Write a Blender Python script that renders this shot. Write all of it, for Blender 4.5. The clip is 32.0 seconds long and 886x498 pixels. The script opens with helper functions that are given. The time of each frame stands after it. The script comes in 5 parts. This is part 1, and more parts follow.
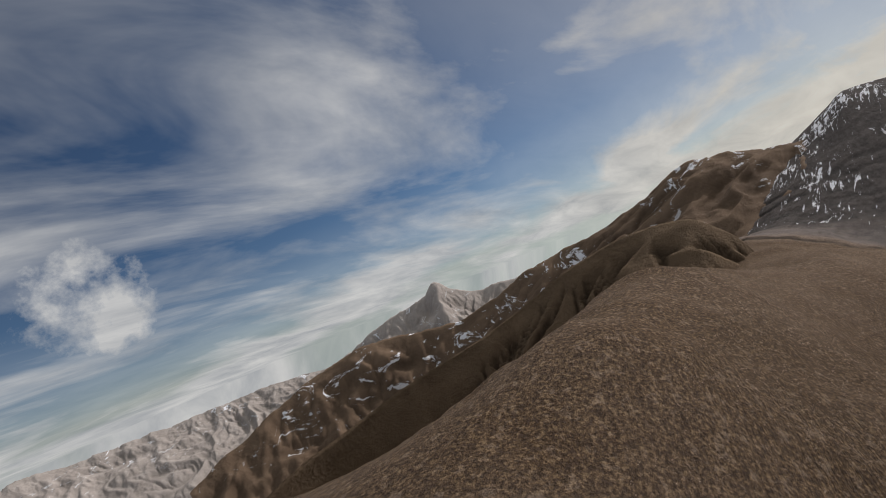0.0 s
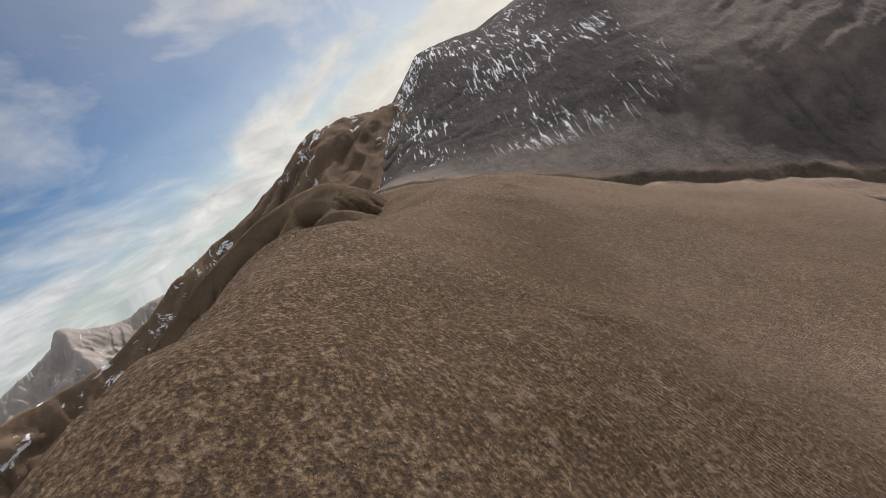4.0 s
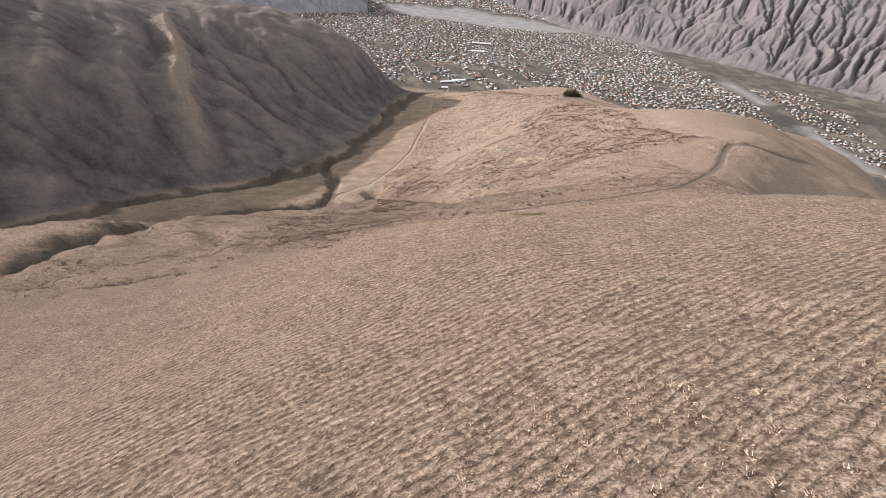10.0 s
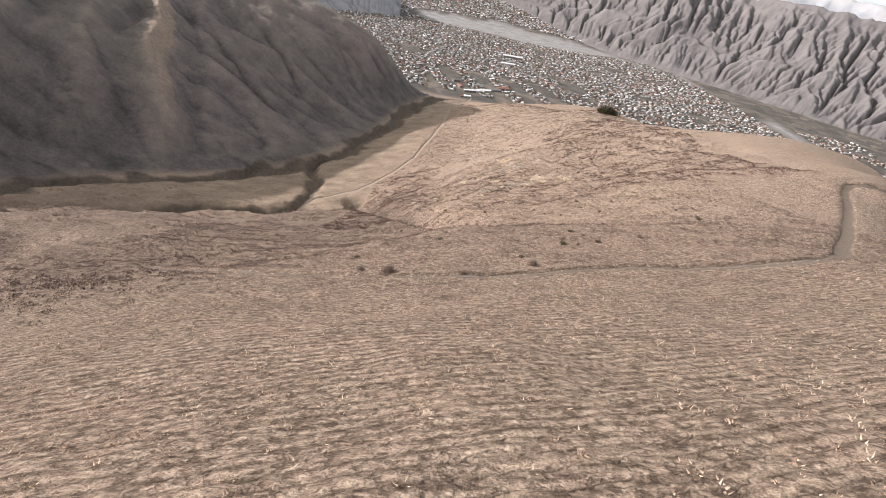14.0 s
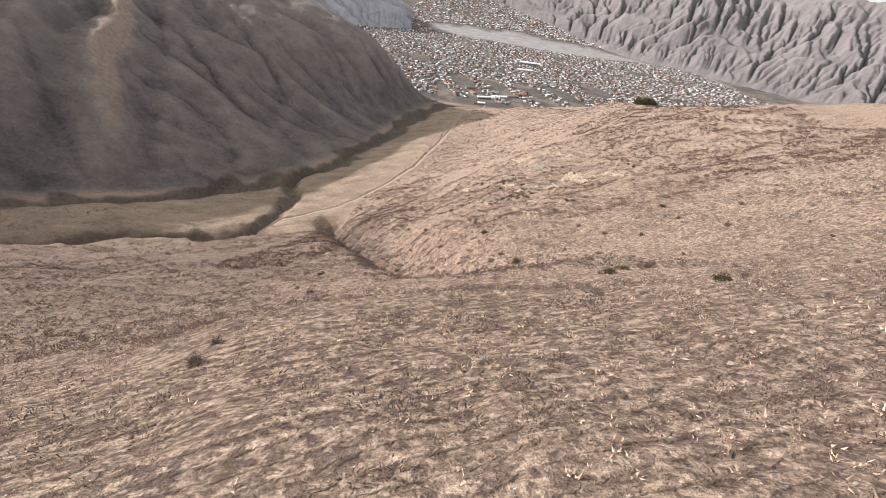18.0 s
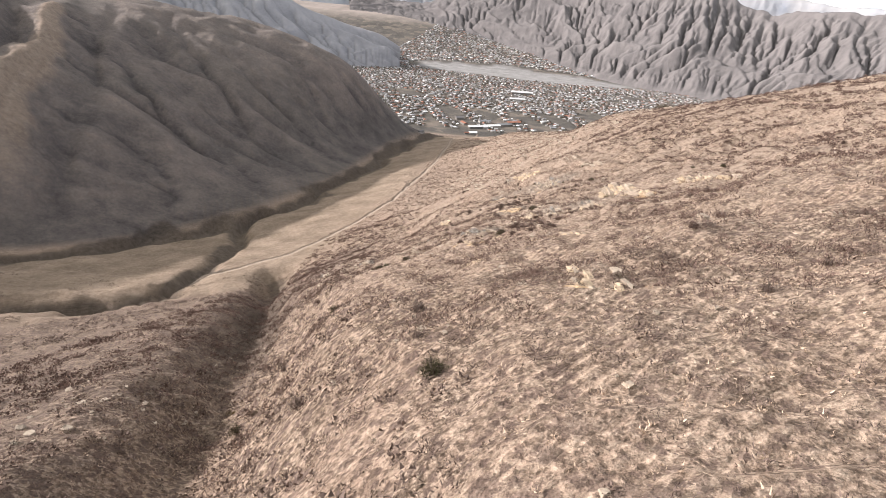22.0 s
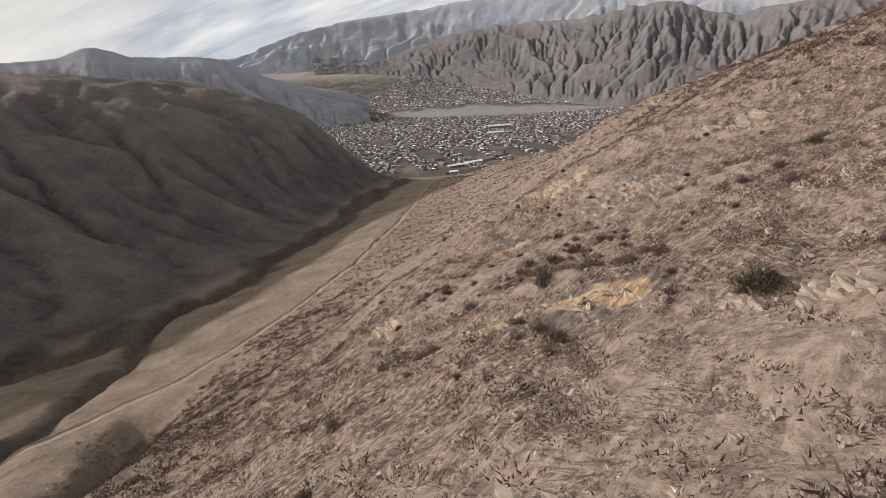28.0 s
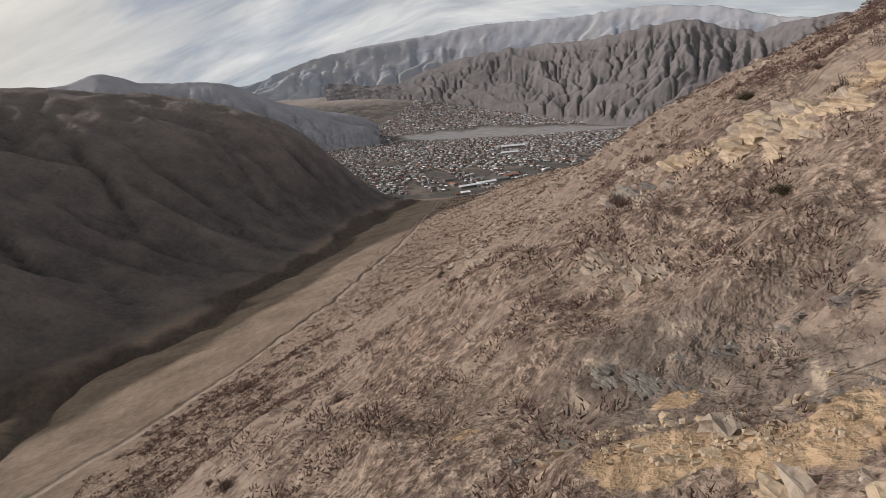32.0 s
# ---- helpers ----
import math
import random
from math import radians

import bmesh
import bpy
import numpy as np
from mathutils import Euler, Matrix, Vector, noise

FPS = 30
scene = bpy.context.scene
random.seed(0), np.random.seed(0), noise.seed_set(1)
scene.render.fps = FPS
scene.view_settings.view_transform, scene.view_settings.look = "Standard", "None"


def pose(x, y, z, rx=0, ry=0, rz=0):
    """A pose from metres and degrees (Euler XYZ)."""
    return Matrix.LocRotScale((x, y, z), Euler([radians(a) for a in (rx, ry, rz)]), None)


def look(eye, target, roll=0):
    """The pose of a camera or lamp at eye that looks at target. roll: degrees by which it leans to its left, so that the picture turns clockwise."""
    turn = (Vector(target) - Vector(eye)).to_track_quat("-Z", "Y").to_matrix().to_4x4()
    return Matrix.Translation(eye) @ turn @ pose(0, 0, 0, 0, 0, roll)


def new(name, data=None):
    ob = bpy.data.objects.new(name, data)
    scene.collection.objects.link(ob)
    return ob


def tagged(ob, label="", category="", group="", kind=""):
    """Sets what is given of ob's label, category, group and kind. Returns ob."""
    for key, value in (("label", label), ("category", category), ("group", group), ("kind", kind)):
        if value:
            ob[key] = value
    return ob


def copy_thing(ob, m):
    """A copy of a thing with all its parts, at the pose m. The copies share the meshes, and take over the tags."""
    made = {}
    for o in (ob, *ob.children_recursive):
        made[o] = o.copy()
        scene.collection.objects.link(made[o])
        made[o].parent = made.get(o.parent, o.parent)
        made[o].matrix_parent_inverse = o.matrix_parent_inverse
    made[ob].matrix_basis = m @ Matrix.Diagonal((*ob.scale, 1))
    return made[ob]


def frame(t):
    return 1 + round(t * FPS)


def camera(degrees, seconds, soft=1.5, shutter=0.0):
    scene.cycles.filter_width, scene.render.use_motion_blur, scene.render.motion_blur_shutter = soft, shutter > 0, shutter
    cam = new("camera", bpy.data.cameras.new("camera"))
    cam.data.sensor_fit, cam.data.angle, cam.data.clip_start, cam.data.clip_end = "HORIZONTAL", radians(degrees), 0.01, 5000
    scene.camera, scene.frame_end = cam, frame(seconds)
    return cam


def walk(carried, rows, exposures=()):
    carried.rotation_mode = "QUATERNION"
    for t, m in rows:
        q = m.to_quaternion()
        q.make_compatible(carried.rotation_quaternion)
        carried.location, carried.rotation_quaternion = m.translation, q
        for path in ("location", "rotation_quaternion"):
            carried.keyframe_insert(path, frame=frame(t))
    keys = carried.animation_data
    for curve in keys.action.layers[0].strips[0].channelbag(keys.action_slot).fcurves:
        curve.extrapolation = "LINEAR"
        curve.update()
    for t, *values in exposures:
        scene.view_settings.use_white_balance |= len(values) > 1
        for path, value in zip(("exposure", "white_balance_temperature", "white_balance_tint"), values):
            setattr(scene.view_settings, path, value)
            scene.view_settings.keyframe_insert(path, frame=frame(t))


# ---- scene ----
# Camera: seconds, place in metres, turn in degrees.
EXPOSURES = ((0, -0.78), (2.5, -0.7), (4.5, -0.28), (6, -0.4), (7, 0.22), (8, 0.40), (9, 0.43), (12, 0.45), (16, 0.62), (18, 0.66), (22, 0.70), (24, 0.36), (26, -0.06), (29, -0.26), (32, -0.46))
PATH = [
    (0.0, -30.98, -401.22, 625.25, 68.64, 17.52, 122.21),
    (0.5, -35.23, -404.64, 624.07, 68.89, 18.69, 121.57),
    (1.0, -39.51, -408.13, 623.04, 68.78, 19.94, 120.12),
    (1.5, -43.72, -411.47, 621.83, 68.03, 20.72, 117.46),
    (2.0, -47.95, -414.44, 620.34, 66.33, 19.91, 113.44),
    (2.5, -52.35, -417.00, 618.64, 63.69, 18.34, 107.62),
    (4.5, -68.58, -397.02, 594.46, 52.80, 13.74, 68.20),
    (5.0, -72.21, -384.62, 584.01, 50.93, 13.88, 51.42),
    (5.5, -76.20, -371.79, 573.71, 51.74, 14.91, 34.87),
    (6.0, -79.15, -357.43, 564.44, 52.73, 12.38, 21.87),
    (6.5, -79.48, -341.46, 555.59, 54.01, 10.59, 11.54),
    (7.0, -78.24, -324.43, 547.09, 56.32, 9.10, 2.09),
    (7.5, -75.59, -307.62, 539.43, 57.87, 6.41, -2.87),
    (8.0, -71.50, -292.29, 532.73, 57.76, 3.88, -4.33),
    (8.5, -67.13, -277.65, 526.55, 57.64, 1.62, -4.88),
    (9.0, -62.60, -263.52, 520.56, 57.66, -0.64, -4.56),
    (9.5, -58.02, -249.67, 514.66, 57.59, -3.09, -3.68),
    (10.0, -53.75, -236.18, 508.73, 57.35, -5.59, -2.40),
    (10.5, -49.87, -223.03, 502.33, 57.08, -7.77, -1.33),
    (11.0, -45.89, -210.28, 496.21, 57.27, -8.74, -0.91),
    (11.5, -42.18, -197.81, 490.48, 57.79, -8.80, -0.90),
    (12.0, -38.67, -185.35, 484.88, 58.22, -8.92, -0.69),
    (12.5, -34.62, -172.39, 479.60, 58.53, -8.98, -0.29),
    (13.0, -30.28, -158.94, 474.42, 58.57, -9.15, 0.30),
    (13.5, -26.87, -145.78, 468.63, 58.52, -9.49, 1.07),
    (15.5, -16.69, -88.45, 442.72, 57.23, -10.64, 4.83),
    (16.0, -13.93, -75.70, 436.18, 57.47, -10.30, 4.79),
    (16.5, -11.20, -63.12, 429.59, 58.10, -9.51, 4.33),
    (17.0, -8.59, -50.41, 423.17, 58.82, -8.68, 3.83),
    (17.5, -6.14, -37.69, 416.98, 59.46, -7.97, 3.52),
    (18.0, -3.73, -25.02, 411.13, 59.99, -7.34, 3.47),
    (18.5, -1.70, -12.59, 405.48, 60.61, -6.50, 3.27),
    (19.0, 0.00, 0.00, 400.00, 61.23, -5.58, 2.99),
    (19.5, 1.58, 12.61, 394.53, 61.87, -4.73, 2.78),
    (20.0, 2.96, 24.48, 389.22, 62.14, -4.53, 2.84),
    (20.5, 4.31, 36.07, 384.17, 62.52, -4.67, 2.90),
    (21.0, 5.54, 47.42, 379.49, 62.96, -4.91, 2.86),
    (21.5, 6.71, 58.38, 374.58, 63.53, -5.08, 2.69),
    (22.0, 7.82, 69.50, 369.82, 64.23, -4.73, 2.23),
    (22.5, 8.81, 80.46, 365.41, 64.88, -3.94, 1.66),
    (23.0, 9.70, 91.28, 361.18, 65.51, -2.87, 1.01),
    (23.5, 10.34, 101.84, 357.11, 65.97, -1.92, 0.48),
    (24.0, 10.99, 111.84, 353.21, 66.45, -1.05, -0.01),
    (24.5, 11.57, 122.01, 348.96, 67.01, -0.02, -0.55),
    (25.0, 12.12, 131.92, 345.15, 67.70, 0.92, -1.12),
    (25.5, 12.47, 141.15, 341.66, 68.30, 1.71, -1.52),
    (26.0, 12.95, 149.89, 338.29, 68.95, 2.39, -1.75),
    (26.5, 13.85, 158.36, 335.14, 69.33, 2.75, -1.74),
    (28.5, 17.49, 199.98, 325.38, 69.51, 3.32, -1.25),
    (29.0, 18.27, 209.55, 322.06, 69.60, 3.40, -1.09),
    (29.5, 18.97, 219.37, 318.78, 69.71, 3.50, -1.00),
    (30.0, 19.58, 228.98, 315.62, 70.06, 3.81, -0.93),
    (30.5, 20.17, 238.18, 312.67, 70.47, 4.18, -0.90),
    (31.0, 20.78, 247.12, 309.86, 70.97, 4.41, -0.79),
    (31.5, 21.46, 255.89, 307.09, 71.61, 4.45, -0.51),
    (32.0, 22.20, 264.21, 304.41, 72.20, 4.08, -0.07),
]
cam = camera(80.0, 32.0, 0.9)
walk(cam, [(t, pose(*p)) for t, *p in PATH], EXPOSURES)
# ---- world ----
# World, sun and sky.
SUN_AZ, SUN_EL = 79.0, 21.0      # degrees left of +y, degrees up
sun_way = Vector((-math.sin(radians(SUN_AZ)) * math.cos(radians(SUN_EL)), math.cos(radians(SUN_AZ)) * math.cos(radians(SUN_EL)), math.sin(radians(SUN_EL))))
sun_data = bpy.data.lights.new("sun", "SUN")
sun_data.energy, sun_data.angle, sun_data.color = 5.0, radians(1.2), (1.0, 0.93, 0.925)
sun = new("sun", sun_data)
sun.matrix_world = look(sun_way * 100, (0, 0, 0))


class Nodes:
    """Short way to write a node tree."""

    def __init__(self, tree):
        self.tree = tree
        tree.nodes.clear()

    def add(self, kind, *ins, **props):
        n = self.tree.nodes.new("ShaderNode" + kind)
        for k, v in props.items():
            setattr(n, k, v)
        for i, v in enumerate(ins):
            self.link(n, i, v)
        return n

    def link(self, n, i, v):
        if v is None:
            return
        sock = n.inputs[i]
        if isinstance(v, bpy.types.Node):
            v = v.outputs[0]
        if isinstance(v, bpy.types.NodeSocket):
            self.tree.links.new(v, sock)
        else:
            if hasattr(sock.default_value, "__len__") and hasattr(v, "__len__") and len(v) < len(sock.default_value):
                v = (*v, 1.0)
            sock.default_value = v

    def math(self, op, a, b=0.0, c=None, clamp=False):
        return self.add("Math", a, b, c, operation=op, use_clamp=clamp)

    def noise(self, vec, scale, detail=4.0, rough=0.55, distort=0.0):
        n = self.add("TexNoise")
        self.link(n, "Vector", vec)
        n.inputs["Scale"].default_value, n.inputs["Detail"].default_value = scale, detail
        n.inputs["Roughness"].default_value, n.inputs["Distortion"].default_value = rough, distort
        return n.outputs["Fac"]

    def ramp(self, fac, stops):
        n = self.add("ValToRGB", fac)
        e = n.color_ramp.elements
        while len(e) < len(stops):
            e.new(0.5)
        for el, (p, c) in zip(e, stops):
            el.position, el.color = p, ((c, c, c, 1) if isinstance(c, (int, float)) else (*c, 1))
        return n.outputs[0]

    def range(self, v, a, b, c=0.0, d=1.0):
        n = self.add("MapRange", v, a, b, c, d, clamp=True)
        return n.outputs[0]

    def mix(self, fac, a, b, blend="MIX"):
        n = self.add("MixRGB", fac, a, b, blend_type=blend)
        return n.outputs[0]


world = bpy.data.worlds.new("sky")
scene.world = world
world.use_nodes = True
w = Nodes(world.node_tree)
coord = w.add("TexCoord").outputs["Generated"]
nishita = w.add("TexSky", sky_type="NISHITA")
nishita.sun_disc, nishita.sun_elevation, nishita.sun_rotation = False, radians(SUN_EL), radians(-SUN_AZ)
nishita.altitude, nishita.air_density, nishita.dust_density, nishita.ozone_density = 2200, 1.0, 0.6, 4.0
sep = w.add("SeparateXYZ", coord)
# The valley drops away to the west, so the sky reaches below the level there.
west_drop = w.math("MULTIPLY", w.math("MAXIMUM", w.math("MULTIPLY", sep.outputs[0], -1.0), 0.0), 0.28)
south_drop = w.math("MULTIPLY", w.math("MAXIMUM", w.math("MULTIPLY", sep.outputs[1], -1.0), 0.0), 0.34)
up = w.math("ADD", sep.outputs[2], w.math("ADD", west_drop, south_drop))
lifted = w.add("CombineXYZ", sep.outputs[0], sep.outputs[1], w.math("MAXIMUM", up, 0.015))
w.link(nishita, 0, w.add("VectorMath", lifted, operation="NORMALIZE").outputs[0])
# Thin cloud sheets, seen on a flat layer.
den = w.math("ADD", w.math("MAXIMUM", up, -0.02), 0.20)
flat = w.add("CombineXYZ", w.math("DIVIDE", sep.outputs[0], den), w.math("DIVIDE", sep.outputs[1], den), 0.0)
streak = w.add("Mapping", flat)
streak.inputs["Rotation"].default_value = (0, 0, radians(35))
streak.inputs["Scale"].default_value = (0.6, 1.3, 1.0)
c1 = w.noise(streak.outputs[0], 1.15, 7, 0.56, 0.5)
c2 = w.noise(flat, 0.55, 4, 0.5, 0.3)
veil = w.math("ADD", w.math("MULTIPLY", c1, 0.62), w.math("MULTIPLY", c2, 0.5))
cover = w.range(veil, 0.49, 0.67)
glow = w.add("VectorMath", coord, tuple(sun_way), operation="DOT_PRODUCT").outputs["Value"]
near_sun = w.range(glow, 0.55, 1.0)
cover = w.math("ADD", cover, w.math("ADD", w.math("MULTIPLY", near_sun, 0.5), w.math("ADD", w.range(up, 0.20, 0.0, 0.0, 0.40), w.math("ADD", w.range(up, 0.5, 0.85, 0.0, 0.5), w.range(sep.outputs[1], 0.2, 0.9, 0.0, 0.55)))), clamp=True)
# One heaped cloud low over the far range.
puff_way = Vector((-math.sin(radians(163.3)) * math.cos(radians(-9.8)), math.cos(radians(163.3)) * math.cos(radians(-9.8)), math.sin(radians(-9.8))))
puff = w.add("VectorMath", coord, tuple(puff_way), operation="DOT_PRODUCT").outputs["Value"]
puff = w.range(w.math("ADD", puff, w.math("MULTIPLY", w.math("SUBTRACT", w.noise(coord, 7.0, 7, 0.62), 0.5), 0.030)), 0.9945, 0.9995)
cover = w.math("MAXIMUM", cover, puff)
cloud_shade = w.ramp(w.noise(streak.outputs[0], 2.6, 5, 0.6, 0.4), [(0.3, (6.8, 7.1, 7.6)), (0.7, (13.0, 12.8, 12.5))])
cloud_col = w.mix(near_sun, cloud_shade, (13.0, 11.8, 9.8))
sky_col = w.mix(w.math("MULTIPLY", cover, 0.93), nishita.outputs[0], cloud_col)
back = w.add("Background", sky_col, 0.085)
w.tree.links.new(back.outputs[0], w.add("OutputWorld").inputs[0])


# ---- noise fields ----
def _hash(ix, iy, seed):
    h = (ix.astype(np.int64) * 374761393 + iy.astype(np.int64) * 668265263 + seed * 1442695041) & 0x7FFFFFFF
    h = ((h ^ (h >> 13)) * 1274126177) & 0x7FFFFFFF
    return ((h ^ (h >> 16)) & 0xFFFF) / 65535.0


def vnoise(x, y, seed=0):
    """Smooth noise from -1 to 1 for arrays."""
    ix, iy = np.floor(x), np.floor(y)
    fx, fy = x - ix, y - iy
    fx, fy = fx * fx * fx * (fx * (fx * 6 - 15) + 10), fy * fy * fy * (fy * (fy * 6 - 15) + 10)
    a, b = _hash(ix, iy, seed), _hash(ix + 1, iy, seed)
    c, d = _hash(ix, iy + 1, seed), _hash(ix + 1, iy + 1, seed)
    return ((a + (b - a) * fx) * (1 - fy) + (c + (d - c) * fx) * fy) * 2 - 1


def fbm(x, y, octaves=4, seed=0, gain=0.5):
    total, amp = 0.0, 1.0
    for o in range(octaves):
        total = total + amp * vnoise(x * 2**o + 17.3 * o, y * 2**o - 9.1 * o, seed + o)
        amp *= gain
    return total


def ridged(x, y, octaves=4, seed=0, gain=0.5):
    total, amp = 0.0, 1.0
    for o in range(octaves):
        total = total + amp * (1 - 2 * np.abs(vnoise(x * 2**o + 7.7 * o, y * 2**o + 3.3 * o, seed + o)))
        amp *= gain
    return total


def glide(t, ts, vs):
    """Monotone cubic through (ts, vs), flat outside."""
    ts, vs = np.asarray(ts, float), np.asarray(vs, float)
    h, d = np.diff(ts), np.diff(vs) / np.diff(ts)
    m = np.zeros(len(ts))
    inner = d[:-1] * d[1:] > 0
    w1, w2 = 2 * h[1:] + h[:-1], h[1:] + 2 * h[:-1]
    with np.errstate(divide="ignore", invalid="ignore"):
        hm = (w1 + w2) / (w1 / d[:-1] + w2 / d[1:])
    m[1:-1] = np.where(inner, hm, 0)
    m[0], m[-1] = d[0], d[-1]
    t = np.clip(t, ts[0], ts[-1])
    k = np.clip(np.searchsorted(ts, t, "right") - 1, 0, len(h) - 1)
    s = (t - ts[k]) / h[k]
    return ((2 * s**3 - 3 * s**2 + 1) * vs[k] + (s**3 - 2 * s**2 + s) * h[k] * m[k] + (-2 * s**3 + 3 * s**2) * vs[k + 1] + (s**3 - s**2) * h[k] * m[k + 1])


# ---- the land: cross-sections between long lines, each (y, x, z) ----
FAR_WEST = [(-1600, -1700, -500), (-700, -1700, -150), (-300, -1700, 120), (200, -1700, 280), (700, -1700, 240), (1000, -1700, 120), (1300, -1700, 104)]
WEST_CREST = [(-1600, -1250, -350), (-900, -1150, -60), (-600, -1100, 150), (-458, -1119, 262), (-395, -1120, 318), (-370, -1120, 345), (-220, -1110, 364), (-43, -1065, 420), (100, -1000, 430), (368, -820, 446), (575, -700, 398), (750, -650, 358), (889, -600, 334), (1000, -600, 250), (1150, -600, 120), (1300, -600, 104)]
WEST_BROW = [(-1600, -1100, -350), (-900, -1050, -65), (-600, -1000, 152), (-450, -980, 280), (-350, -970, 335), (-100, -930, 384), (150, -840, 395), (400, -655, 386), (575, -565, 362), (750, -480, 330), (889, -390, 319), (960, -370, 297), (1050, -400, 185), (1200, -400, 107), (1300, -400, 104)]
WEST_FACE = [(-1600, -900, -350), (-900, -900, -80), (-600, -850, 150), (-450, -790, 290), (-350, -790, 318), (-100, -725, 362), (150, -630, 352), (400, -475, 320), (631, -345, 270), (700, -300, 262), (800, -240, 263), (900, -180, 266), (960, -170, 243), (1050, -200, 150), (1200, -200, 106), (1300, -200, 104)]
STREAM = [(-1600, -650, -400), (-900, -620, -90), (-600, -570, 240), (-450, -560, 368), (-342, -560, 342), (-215, -518, 318), (-71, -490, 295), (128, -407, 250), (206, -372, 230), (295, -328, 210), (362, -270, 195), (411, -222, 186), (456, -186, 181), (520, -150, 177), (600, -120, 172), (690, -97, 166), (780, -82, 162), (910, -45, 155), (990, -23, 146), (1100, 20, 122), (1200, 35, 106), (1300, 40, 104)]
TERRACE = [(-1600, -400, -350), (-900, -400, -20), (-600, -370, 300), (-480, -335, 420), (-400, -330, 466), (-300, -400, 405), (-178, -405, 353), (-60, -330, 340), (61, -281, 316), (160, -215, 270), (254, -163, 231), (330, -90, 218), (450, -70, 203), (589, -45, 187), (750, -30, 172), (910, 0, 158), (1050, 30, 133), (1200, 60, 106), (1300, 60, 104)]
SHOULDER = [(-1600, -200, -300), (-900, -200, 60), (-600, -190, 392), (-490, -168, 503), (-440, -164, 549), (-400, -166, 526), (-336, -170, 484), (-169, -108, 443), (-116, -108, 419), (0, -85, 365), (100, -60, 322), (184, -49, 290), (233, -58, 267), (290, -28, 258), (344, -28, 243), (468, 0, 222), (600, 20, 200), (750, 40, 188), (900, 50, 165), (1050, 70, 138), (1200, 90, 106), (1300, 90, 104)]
SPUR = [(-1600, -80, -100), (-1000, -80, 60), (-700, -80, 340), (-560, -85, 482), (-490, -90, 540), (-465, -92, 559), (-435, -97, 577), (-385, -97, 545), (-327, -95, 508), (-282, -73, 500), (-221, -40, 486), (-140, -26, 457), (-109, -20, 441), (-63, -3, 419), (7, 0, 387), (35, 19, 375), (62, 17, 363), (130, 22, 342), (172, 27, 328), (204, 34, 319), (272, 27, 295), (300, 26, 291), (330, 32, 284), (390, 38, 265), (468, 45, 248), (600, 70, 226), (750, 95, 206), (900, 115, 184), (1050, 130, 150), (1200, 150, 106), (1300, 150, 104)]
EAST_CREST = [(-1600, 100, -100), (-1000, 60, 200), (-700, 0, 440), (-480, -10, 585), (-435, -20, 583), (-330, 10, 535), (-220, 45, 500), (-110, 75, 452), (-50, 84, 425), (0, 102, 409), (60, 146, 396), (84, 158, 395), (120, 190, 391), (180, 225, 379), (240, 230, 375), (300, 208, 355), (360, 182, 336), (420, 168, 319), (500, 163, 301), (580, 193, 284), (660, 228, 264), (760, 250, 236), (860, 280, 208), (982, 330, 176), (1060, 340, 170), (1200, 330, 106), (1300, 330, 104)]
EAST_FOOT = [(-1600, 500, -50), (-700, 350, 330), (-440, 230, 440), (-220, 230, 400), (-60, 180, 376), (0, 185, 373), (50, 205, 374), (110, 270, 366), (163, 300, 357), (240, 350, 345), (300, 392, 330), (360, 430, 312), (440, 425, 282), (520, 400, 252), (650, 385, 220), (800, 410, 190), (982, 480, 150), (1150, 520, 106), (1300, 520, 104)]
EAST_FLAT = [(-1600, 1100, 90), (-700, 950, 90), (-200, 900, 80), (218, 850, 75), (600, 830, 75), (982, 850, 78), (1150, 850, 86), (1300, 850, 95)]
FAR_EAST = [(-1600, 1900, 80), (0, 1900, 62), (1300, 1900, 70)]
LINES = [FAR_WEST, WEST_CREST, WEST_BROW, WEST_FACE, STREAM, TERRACE, SHOULDER, SPUR, EAST_CREST, EAST_FOOT, EAST_FLAT, FAR_EAST]
GULLY = [(30, 22), (45, 12), (58, 6), (72, -2), (92, -11), (118, -17), (140, -23), (184, -39), (233, -55), (285, -72), (332, -86)]
PLAIN_Y, PLAIN_Z = [1200, 1450, 1700, 2200, 2800, 3400, 4100, 5000], [106, 104, 99, 76, 52, 110, 215, 330]


def smooth(a, b, v):
    s = np.clip((v - a) / (b - a), 0, 1)
    return s * s * (3 - 2 * s)


YS = np.arange(-1600, 1301, 10.0)
_lx = np.stack([glide(YS, [p[0] for p in line], [p[1] for p in line]) for line in LINES], 1)
_lz = np.stack([glide(YS, [p[0] for p in line], [p[2] for p in line]) for line in LINES], 1)


def base_height(x, y):
    """The land without its fine relief, for flat arrays."""
    x, y = np.asarray(x, float), np.asarray(y, float)
    yy = np.clip(y, YS[0], YS[-1] - 0.01)
    k = np.floor((yy - YS[0]) / 10.0).astype(int)
    f = (yy - YS[0]) / 10.0 - k
    out = np.zeros_like(x)
    for j in np.unique(k):
        m = np.where(k == j)[0]
        lo, hi = glide(x[m], _lx[j], _lz[j]), glide(x[m], _lx[j + 1], _lz[j + 1])
        out[m] = lo + (hi - lo) * f[m]
    plain = glide(y, PLAIN_Y, PLAIN_Z)
    return out + (plain - out) * smooth(1150, 1300, y)


